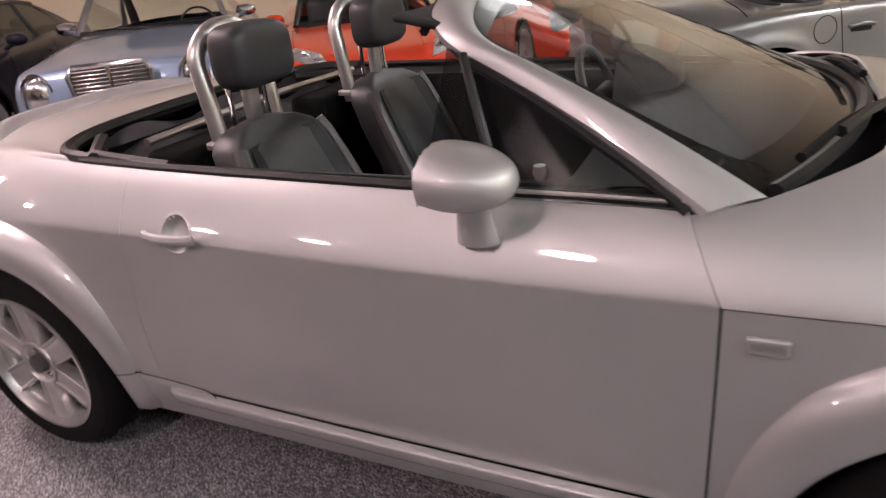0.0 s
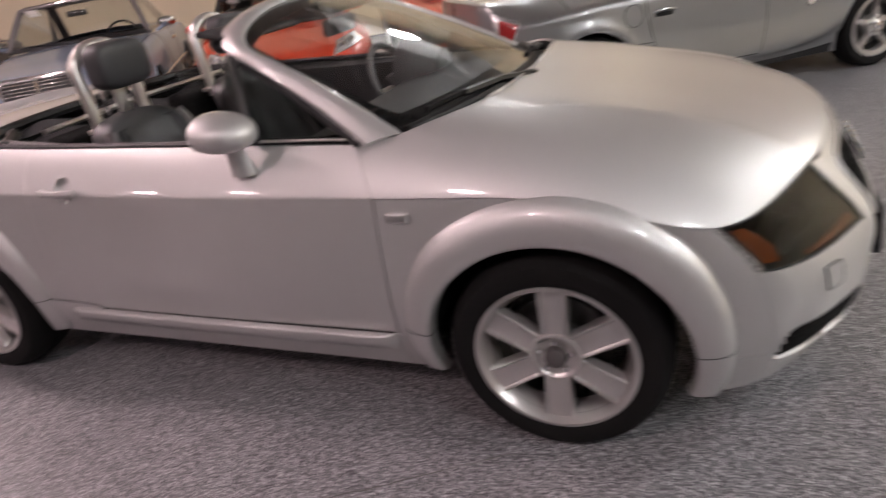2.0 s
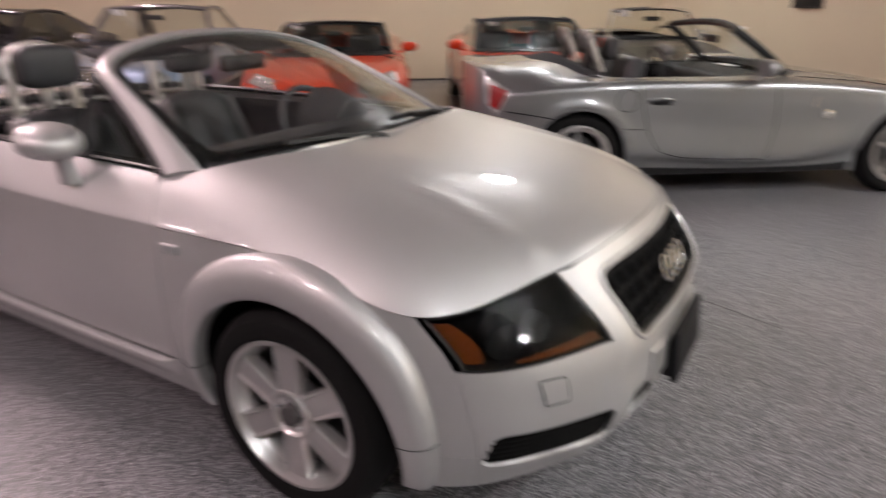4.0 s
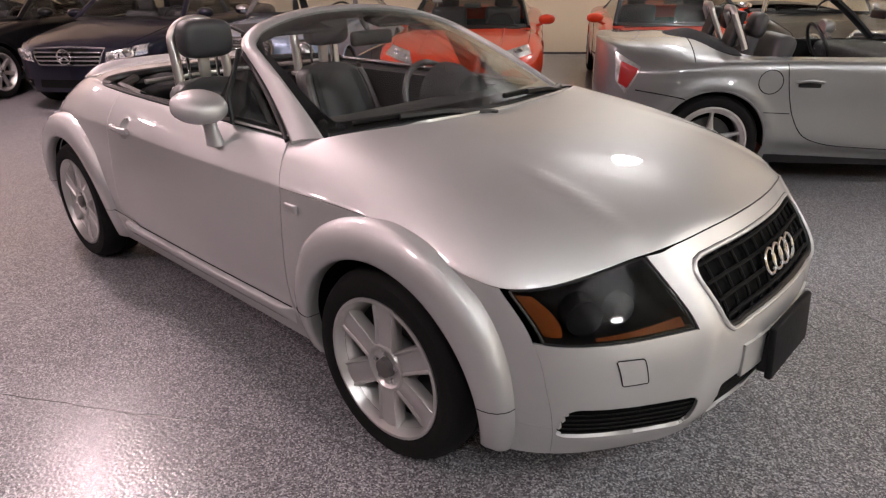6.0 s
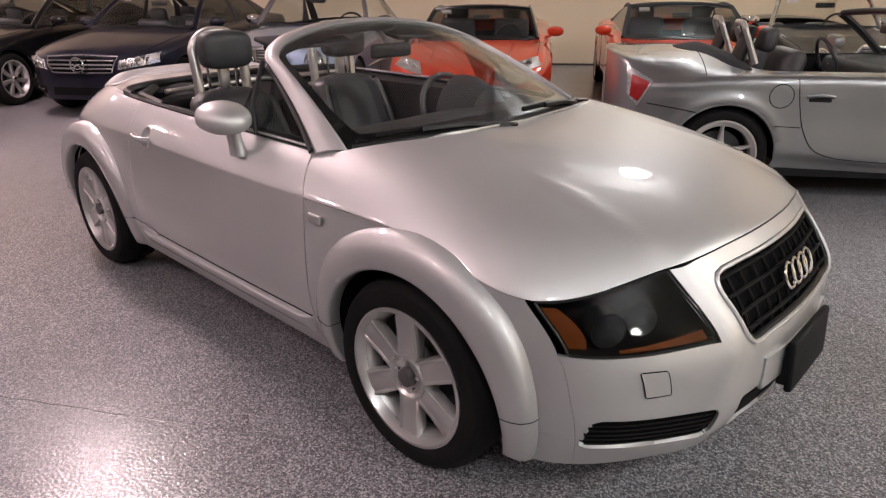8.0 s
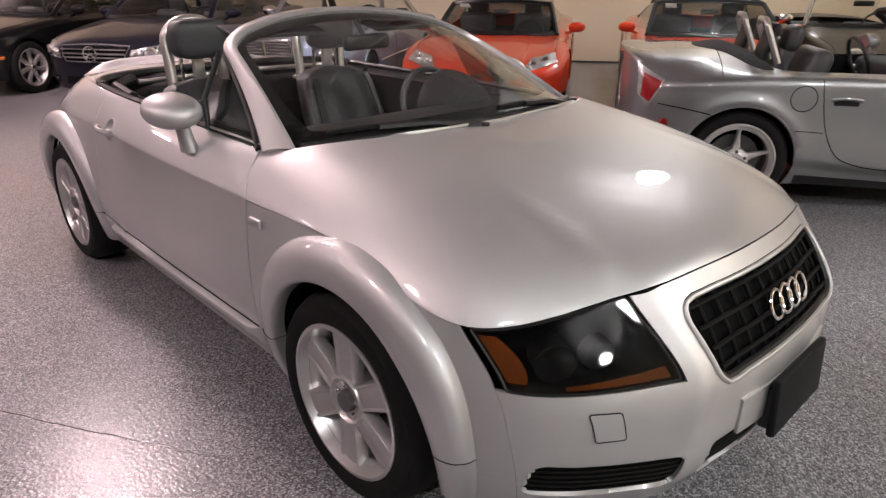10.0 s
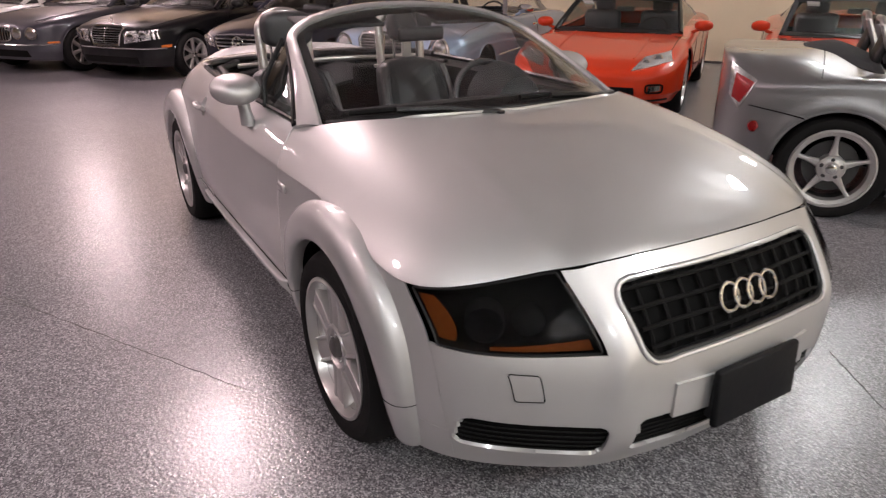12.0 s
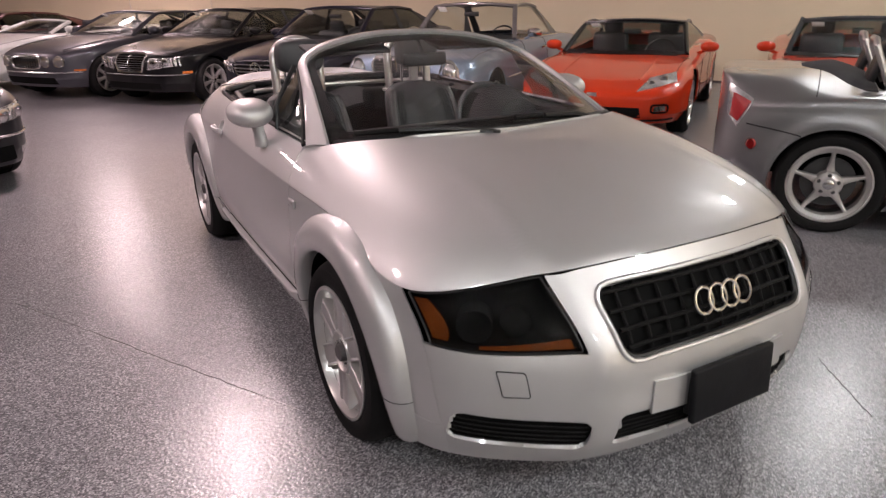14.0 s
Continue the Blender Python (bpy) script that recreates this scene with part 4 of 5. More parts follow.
def seat(car, y):
    back = bmesh.new()
    def cushion(a, b):
        # a round the section, b up the back
        w, d = .235 - .05 * b**2.5 - .03 * (1 - b) ** 3, .062 + .02 * (1 - b)
        c, s = math.cos(a), math.sin(a)
        px = math.copysign(abs(s) ** .55, s)
        py = math.copysign(abs(c) ** .55, c)
        bolster = .035 * abs(py) ** 3 * (1 if px > 0 else 0)
        cap = (1 - max(0, (b - .86) / .14) ** 2) ** .5 if b < 1 else .02
        return Vector((-.33 - .24 * b + d * px * cap + bolster * cap, y + w * py * cap, .44 + .545 * b))
    surface(cushion, lin(0, 2 * math.pi, 37), lin(0, 1, 26), back)
    s = part("seat", back, LEATHER, car, "charcoal leather bucket seat")
    part("seat_insert", solid(surface(lambda a, b: cushion(math.pi / 2 + a, b) + Vector((.004 - .012 * math.cos(a * 2), 0, 0)), lin(-.75, .75, 10), lin(.12, .9, 14)), .004), DASH, s)
    for sg in (1, -1):
        part("bolster", tube([cushion(math.pi / 2 - sg * 1.25, b) for b in lin(.1, .9, 12)], .022, 8), LEATHER_EDGE, s)
    part("cushion", box((-.02, y, .42), (.54, .48, .17), .06, (0, -6, 0)), LEATHER, s)
    rest = part("headrest", headrest_mesh(y), LEATHER, s, "charcoal headrest")
    for sg in (-1, 1):
        part("post", tube([(-.575, y + sg * .075, .93), (-.575, y + sg * .075, 1.09)], .008, 8), CHROME, rest)
    part("stalk", box((-.565, y, 1.02), (.03, .055, .16), .01), ALLOY, rest)


def headrest_mesh(y):
    bm = bmesh.new()
    bmesh.ops.create_uvsphere(bm, u_segments=28, v_segments=18, radius=1)
    for v in bm.verts:
        p = [math.copysign(abs(c) ** .52, c) for c in v.co]
        v.co = Vector((-.535 + .066 * p[0] + .012 * (p[1] ** 2), y + .130 * p[1], 1.160 + .088 * p[2]))
    return bm


def hoop(car, y):
    """Polished roll hoop: an upside-down U."""
    r, w = .024, .13
    path = [(-.60, y - w, .90), (-.615, y - w, 1.05), (-.625, y - w, 1.14)]
    for a in lin(180, 0, 15):
        path.append((-.628, y + w * math.cos(radians(a)), 1.145 + .095 * math.sin(radians(a))))
    path += [(-.625, y + w, 1.14), (-.615, y + w, 1.05), (-.60, y + w, .90)]
    h = part("roll_hoop", tube(path, r, 12), STEEL, car, "brushed steel roll hoop")
    for sg in (-1, 1):
        part("collar", lathe([(.024, .0), (.042, .0), (.042, .012), (.024, .016)], 18, "z"), STEEL, h, m=pose(-.605, y + sg * w, .925))


# ---- the other cars: one builder, many settings ----
def other_car(name, m, label, paint_, L, W, H, fo, wb, top, cabin_x, style, tyre, rim, roof=True, roof_mat=None, interior=LEATHER, z0=.19, nose=.92, tail=.38,
              screen=GLASS, belt_in=.86, square=.38, tail_square=.66, doors=None, chrome_line=False, own_skin=None, rake=.15):
    """A parked car. Local x runs from its front bumper (0) back to the tail (-L); cabin_x: screen base, roof front, roof rear, rear glass base."""
    car = thing(name, m, label, "car", "parked cars")
    hw = W / 2

    def width(x):
        f, r = max(0, (x + nose) / nose), max(0, (-L + tail - x) / tail)
        return hw * (square + (1 - square) * math.sqrt(max(0, 1 - f**2.2))) * (tail_square + (1 - tail_square) * math.sqrt(max(0, 1 - r**2.2)))

    def lift(x):
        f, r = max(0, (x + .6) / .6), max(0, (-L + .5 - x) / .5)
        return z0 + .03 * f**2 + .09 * r**2

    def skin(x, q):
        zt, w, zb = spline(top, -x), width(x), lift(x)
        h = zt - zb
        y, z = spline(SECTION, q)
        return raked(Vector((x, -w * y, zb + h * z)))

    def raked(p):
        """The nose leans back above the bumper."""
        p.x -= rake * (max(0, p.z - .42) / .4) ** 1.5 * max(0, min(1, 1 + p.x / .9))
        return p

    ends = [nose * (1 - math.cos(a)) for a in lin(0, math.pi / 2, 16)]
    rears = [tail * (1 - math.cos(a)) for a in lin(0, math.pi / 2, 12)]
    xs = [-e for e in ends] + lin(-nose, -L + tail, int((L - nose - tail) / .04))[1:-1] + [-L + e for e in rears[::-1]]
    ss = lin(0, 7, 50)
    if own_skin:
        skin, xs, ss = own_skin, [-L * (1 - math.cos(a)) / 2 for a in lin(.0, math.pi, 130)], lin(0, 8, 72)
    axles = (-fo, -fo - wb)

    def hole(co):
        return min(math.hypot(co.x - a, co.z - tyre) - tyre - .03 for a in axles) if abs(co.y) > .3 else 1.0

    def cockpit(co):
        if co.z < spline(top, -co.x) - .10:
            return 1.0
        c0, c1 = cabin_x[0] - .03, cabin_x[3] + .03
        return rounded(co.x, co.y, (c0 + c1) / 2, 0, (c0 - c1) / 2, hw * (belt_in - .05), .12)

    bm = surface(skin, xs, ss)
    for x, out in () if own_skin else ((0.0, .05), (-L, -.04)):
        zm = (skin(x, 0).z + skin(x, 7).z) / 2
        surface(lambda q, t: Vector((skin(x, t).x + out * (1 - q * q), skin(x, t).y * q, zm + (skin(x, t).z - zm) * (.35 + .65 * q))), lin(0, 1, 8), ss, bm)
    bmesh.ops.remove_doubles(bm, verts=bm.verts, dist=1e-4)
    cut(bm, hole)
    cut(bm, cockpit)
    bm = joined(bm, mirrored(bm))
    bmesh.ops.remove_doubles(bm, verts=bm.verts, dist=2e-4)
    part("body", bm, paint_, car)
    for a in axles:
        liner = lathe([(tyre + .03, -hw * .97), (tyre + .045, -hw * .6), (.05, -hw * .6)], 30, "y", arc=(-5, 185))
        bmesh.ops.translate(liner, vec=(a, 0, tyre), verts=liner.verts)
        pair("wheel_well", liner, GAP, car)
        lip = [(a + (tyre + .03) * math.cos(t), tyre + (tyre + .03) * math.sin(t)) for t in lin(radians(2), radians(178), 40)]
        lip = [flank(skin, x, z) + Vector((0, .006, 0)) if own_skin else Vector((x, -abs(skin(a, 1.8).y) - .004, z)) for x, z in lip]
        pair("arch_lip", tube(lip, .009 if own_skin else .011, 6), paint_, car)
    add_wheels(car, [(a, g * (hw - .118)) for a in axles for g in (-1, 1)], style, tyre, rim, .215)
    pair("rocker", solid(surface(lambda x, q: skin(x, .55 * q) + Vector((0, -.003, 0)), lin(-fo - tyre - .06, -fo - wb + tyre + .06, 20), lin(0, 1, 4)), .004), TRIM, car)
    # shut lines of bonnet and doors
    x0, x1 = cabin_x[0], cabin_x[3]
    seams = doors if doors is not None else [x0 - .12, (x0 + x1) / 2 - .05] + ([x1 + .12] if x0 - x1 > 2.2 else [])
    for x in seams:
        pair("door_seam", tube([skin(x - .04 * (q / 5), q) + Vector((0, -.0005, 0)) for q in lin(.8, 4.95, 20)], .0035, 5), GAP, car)
    pair("bonnet_seam", tube([skin(x, 6.0 if own_skin else 5.05 - .5 * max(0, (x + .5) / .5)) + Vector((0, 0, .0008)) for x in lin(x0 + .05, -.22, 24)], .0035, 5), GAP, car)
    for x in seams[: max(1, len(seams) - 1)]:
        i = seams.index(x) + 1
        hx = (seams[i] if i < len(seams) else x1) + .13
        hp = flank(skin, hx, .80)
        pair("door_handle", box((hx, hp.y - .014, hp.z), (.19, .022, .03), .009), CHROME if chrome_line else paint_, car)
    if chrome_line:
        pair("side_trim", tube([skin(x, 2.2) + Vector((0, -.004, 0)) for x in lin(-fo - tyre - .06, -fo - wb + tyre + .06, 20)], .010, 6), CHROME, car)
    # cabin tub and seats
    zb = spline(top, -cabin_x[0])
    tub = bmesh.new()
    surface(lambda x, y: Vector((x, y, .32)), lin(x0 - .02, x1 + .02, 4), lin(-hw * .8, hw * .8, 4), tub)
    for x in (x0 - .02, x1 + .02):
        surface(lambda y, z: Vector((x, y, z)), lin(-hw * .8, hw * .8, 4), lin(.32, zb - .02, 4), tub)
    for y in (-hw * .8, hw * .8):
        surface(lambda x, z: Vector((x, y, z)), lin(x0 - .02, x1 + .02, 4), lin(.32, zb - .02, 4), tub)
    part("cabin_floor", tub, CARPET, car)
    part("dashboard", box((x0 - .22, 0, zb - .10), (.50, hw * 1.6, .2), .06), DASH, car)
    span = x0 - x1
    rows = [x0 - .95 if span > 1.5 else x0 - 1.08] + ([x0 - 1.8] if span > 2.3 else [])
    for xr in rows:
        for y in (-.37, .37):
            st = part("seat", box((xr - .08, y, .62 if chrome_line else .70), (.14, .48, .62), .06, (0, 14, 0)), interior, car)
            part("cushion", box((xr + .2, y, .42), (.5, .48, .16), .06), interior, st)
            if chrome_line:
                continue
            part("headrest", box((xr - .18, y, 1.06), (.10, .25, .17), .05, (0, 10, 0)), interior, st)
    part("steering_wheel", tube([Vector((x0 - .55 - .07 * math.sin(a), .36 + .185 * math.cos(a), zb - .02 + .17 * math.sin(a))) for a in lin(0, 2 * math.pi, 29)[:-1]], .014, 6, closed=True), TRIM, car)
    greenhouse(car, hw, H, top, cabin_x, roof, roof_mat or paint_, paint_, screen, belt_in, chrome_line)
    return car, skin, hw


SECTION = [(0, Vector((.86, 0))), (1, Vector((.955, .10))), (2, Vector((.995, .40))), (3, Vector((.995, .68))), (4, Vector((.955, .86))), (5, Vector((.86, .975))), (6, Vector((.5, 1.025))), (7, Vector((0, 1.045)))]
def flank(skin, x, z):
    """The side of a car's skin at a length and a height."""
    lo, hi = 0.0, 6.0
    for _ in range(20):
        mid = (lo + hi) / 2
        lo, hi = (mid, hi) if skin(x, mid).z < z else (lo, mid)
    return skin(x, lo)




def greenhouse(car, hw, H, top, cx, roof, mat, paint_, screen, belt_in, chrome_line):
    xb, xf, xr, xe = cx
    zb, ze = spline(top, -xb), spline(top, -xe)
    yb, yf = hw * (belt_in - .015), hw * .68
    def front(a, b, out=0.0):
        lo = Vector((xb + .16 * (1 - a * a), -yb * a, zb + .012))
        hi = Vector((xf + .08 * (1 - a * a), -yf * a, H - .055 + .035 * (1 - a * a)))
        return lo.lerp(hi, b) + Vector((.4, 0, .6)) * (.07 * b * (1 - b) + out)
    pane = part("windscreen", solid(surface(front, lin(-1, 1, 24), lin(0, 1, 10)), .005), screen, car)
    pane.visible_shadow = False
    bm = bmesh.new()
    surface(lambda a, b: front(a, .09 * b, .004), lin(-1, 1, 20), lin(0, 1, 3), bm)
    surface(lambda a, b: front(a, 1 - .06 * b, .004), lin(-1, 1, 20), lin(0, 1, 3), bm)
    part("screen_border", solid(bm, .002), TRIM, pane)
    bar = CHROME if (chrome_line and not roof) else mat
    for sg in (1, -1):
        part("pillar", tube([front(sg, q) + Vector((-.015, 0, 0)) for q in lin(0, 1, 10)], .034, 8, flat=.8), bar, car)
    part("screen_header", tube([front(a, 1.0) for a in lin(-1, 1, 16)], .026, 8), bar, car)
    for y0, y1 in ((-.1, .75), (-.85, -.05)):
        part("wiper", tube([front(y0, .02) + Vector((.03, 0, .016)), front((y0 + y1) / 2, .07) + Vector((.025, 0, .016)), front(y1, .08) + Vector((.02, 0, .012))], .008, 5), TRIM, car)
    part("inner_mirror", box((xf + .10, 0, H - .15), (.03, .22, .06), .02), TRIM, car)
    sticker = front(.72, .86, .007)
    part("windscreen_sticker", box(tuple(sticker), (.004, .13, .09), .001, (0, math.degrees(math.atan2(xb - xf, H - zb)), -12)), PAPER, car, "white paper sticker")
    part("dash_paper", box((xb - .05, .15, zb + .012), (.10, .26, .004), .001), PAPER, car, "white paper on the dashboard")
    for sg in (1, -1):
        bm = bmesh.new()
        bmesh.ops.create_uvsphere(bm, u_segments=18, v_segments=12, radius=1)
        for v in bm.verts:
            v.co = Vector((xb - .30 + .085 * max(v.co.x, -.4), -sg * (hw * .985 + .06 + .105 * v.co.y), zb + .085 + .062 * math.copysign(abs(v.co.z) ** .8, v.co.z)))
        mir = part("mirror", bm, CHROME if chrome_line else paint_, car)
        part("mirror_stalk", tube([(xb - .30, -sg * hw * .90, zb + .0), (xb - .30, -sg * (hw + .03), zb + .06)], .02, 6), paint_, mir)
    if not roof:
        return
    def lid(u, a):
        x = xf + .08 * (1 - a * a) * (1 - u) + (xr - xf) * u
        return Vector((x, -yf * a * (1 - .04 * u), H - .055 + .035 * (1 - a * a) + .035 * math.sin(u * math.pi) - .02 * u))
    part("roof", solid(surface(lid, lin(0, 1, 16), lin(-1, 1, 18)), .02), mat, car)
    def rear(a, b):
        lo = Vector((xe - .10 * (1 - a * a), -yb * .95 * a, ze + .01))
        return lo.lerp(lid(1.0, a), b) + Vector((-.3, 0, .6)) * (.10 * b * (1 - b))
    pane = part("rear_window", solid(surface(rear, lin(-.86, .86, 16), lin(0.06, .97, 8)), .005), GLASS if chrome_line else DARK_GLASS, car)
    pane.visible_shadow = False
    def side(u, b):
        sg = 1 if b >= 0 else -1
        b = abs(b)
        xlo = xb - .02 + (xe - xb + .04) * u
        lo = Vector((xlo, -sg * yb, spline(top, -xlo) - .01))
        p = front(sg, 1.0).lerp(lid(1.0, sg), u)
        hi = lid(u, sg)
        return lo.lerp(hi, b)
    for sg in (1, -1):
        bm = bmesh.new()
        surface(lambda b, q: rear(sg * (1.0 - .16 * q), b), lin(0, 1, 8), lin(0, 1, 3), bm)
        surface(lambda b, q: side(1.0 - .13 * q * (1.2 - b), sg * max(b, 1e-4)), lin(0, 1, 8), lin(0, 1, 3), bm)
        part("rear_pillar", solid(bm, .012), mat, car)
        pane = part("side_window", solid(surface(lambda u, b: side(u, sg * max(b, 1e-4)), lin(0.01, .90, 20), lin(0, 1, 6)), .004), GLASS if chrome_line else DARK_GLASS if paint_ in (BLACK, NAVY, WINE) else TINTED, car)
        pane.visible_shadow = False
        part("roof_rail", tube([lid(u, sg) for u in lin(0, 1, 12)], .024, 6), mat, car)
        part("window_trim", tube([side(u, sg * 1e-4) for u in lin(0, .98, 12)], .011, 6), CHROME if paint_ in (BLACK, NAVY, ICE, SLATE) else TRIM, car)
        if xe - xb < -2.2:
            part("pillar", tube([side(.50, sg * 1e-4), side(.50, sg * 1.0)], .030, 6, flat=.5), TRIM, car)


def car_skin(L, hw, fo, wb, tyre, edge, crown_up, blunt=.10, tail=.30, shoulder=.05, hollow=.010):
    """A car's skin from its upper edge line: q from the sill (0) by the shoulder crease (5) and the upper edge (6) to the middle (8)."""
    width = [(0, .0), (.25 * blunt, .50 * hw), (blunt, .72 * hw), (2.4 * blunt, .86 * hw), (4.6 * blunt, .955 * hw), (9 * blunt, .995 * hw), (L * .5, hw), (L - 2.4 * tail, .985 * hw), (L - tail, .93 * hw), (L - .35 * tail, .80 * hw),
             (L - .08 * tail, .5 * hw), (L, .0)]
    sill = [(0, .22), (.5, .19), (L - .6, .20), (L, .28)]
    axles = (-fo, -fo - wb)

    def skin(x, q):
        d = min(L, max(0, -x))
        w, zs, ze = spline(width, d), spline(sill, d), spline(edge, d)
        zm, zc = ze + spline(crown_up, d), ze - shoulder * (1 if d > .25 else .5 + 2 * d)
        zr = zs + .30 * (zc - zs)
        door = max(0, min(1, (d - fo - tyre) / .3)) * max(0, min(1, (fo + wb - tyre - d) / .3))
        keys = [(0, Vector((.90 * w, zs))), (1, Vector((.965 * w, zs + .09))), (2, Vector((.995 * w, zr))), (3, Vector((w * (1 - hollow * door), zr + .40 * (zc - zr)))), (4, Vector((w * (1 - .5 * hollow * door), zr + .78 * (zc - zr)))),
                (5, Vector((.975 * w, zc))), (6, Vector((.84 * w, ze))), (7, Vector((.45 * w, zm - .15 * (zm - ze)))), (8, Vector((0, zm)))]
        y, z = spline(keys, q)
        for a in axles:
            r = math.hypot(x - a, z - tyre)
            y += .014 * math.exp(-((r - tyre - .05) / .05) ** 2) * min(1, w / .6) * max(0, min(1, (zc - z) / .03))
        return Vector((x, -y, z))
    return skin


def on_front(skin, y, z, out=0.0):
    """The point of a car's nose that stands at a width and a height, seen from ahead."""
    lo, hi = 0.0, 1.3
    for _ in range(18):
        d = (lo + hi) / 2
        p = flank(skin, -d, z)
        low = p.z > z - .012 and abs(p.y) >= abs(y)
        if low or (z <= skin(-d, 7.5).z and abs(y) <= abs(skin(-d, 7).y)) or (z <= skin(-d, 6.5).z and abs(y) <= abs(skin(-d, 6.5).y)):
            hi = d
        else:
            lo = d
    return Vector((-hi + out, y, z))


def nose_patch(skin, corners, out=.006, n=12, m=8, thick=.006):
    """A patch on the nose between four (y, z) corners."""
    a, b, c, d = [Vector(p) for p in corners]

    def at(u, v):
        y, z = a.lerp(b, u).lerp(d.lerp(c, u), v)
        p = on_front(skin, y, z)
        side = min(1, max(0, -p.x / .35))
        return p + Vector((out * (1 - .6 * side), out * side * (-1 if y < 0 else 1), 0))
    return solid(surface(at, lin(0, 1, n), lin(0, 1, m)), thick)


def nose_bar(skin, points, radius, out=.008, closed=False):
    return tube([on_front(skin, y, z, out) for y, z in points], radius, 6, closed=closed)


def headlamps(car, skin, corners, bulbs, label="clear headlight"):
    """A clear lens with a bright reflector and bowls behind it, on both sides."""
    for flip in (0, 1):
        def side(bm):
            return mirrored(bm) if flip else bm
        lens = part("headlight", side(nose_patch(skin, [(-y, z) for y, z in corners], .012)), CLEAR_LENS, car, label)
        lens.visible_shadow = False
        part("reflector", side(nose_patch(skin, [(-y, z) for y, z in corners], .001, thick=.003)), LAMP_BACK, lens)
        for y, z, r in bulbs:
            p = on_front(skin, -y, z)
            bm = lathe([(0, .012), (r * .7, .016), (r, .008), (r, -.03)], 18, "x")
            part("bulb_bowl", bm, REFLECTOR, lens, m=pose(p.x, -p.y if flip else p.y, p.z, 0, 0, 20 if flip else -20))


def rounded_loop(cy, cz, hy, hz, n=40, power=.45):
    return [(cy + hy * math.copysign(abs(math.cos(a)) ** power, math.cos(a)), cz + hz * math.copysign(abs(math.sin(a)) ** power, math.sin(a))) for a in lin(0, 2 * math.pi, n + 1)[:-1]]


def low_intake(car, skin, hy, z0, z1, out=.004):
    part("intake", nose_patch(skin, [(-hy, z0), (hy, z0), (hy * .96, z1), (-hy * .96, z1)], out, 20, 5), GAP, car, "black lower intake")


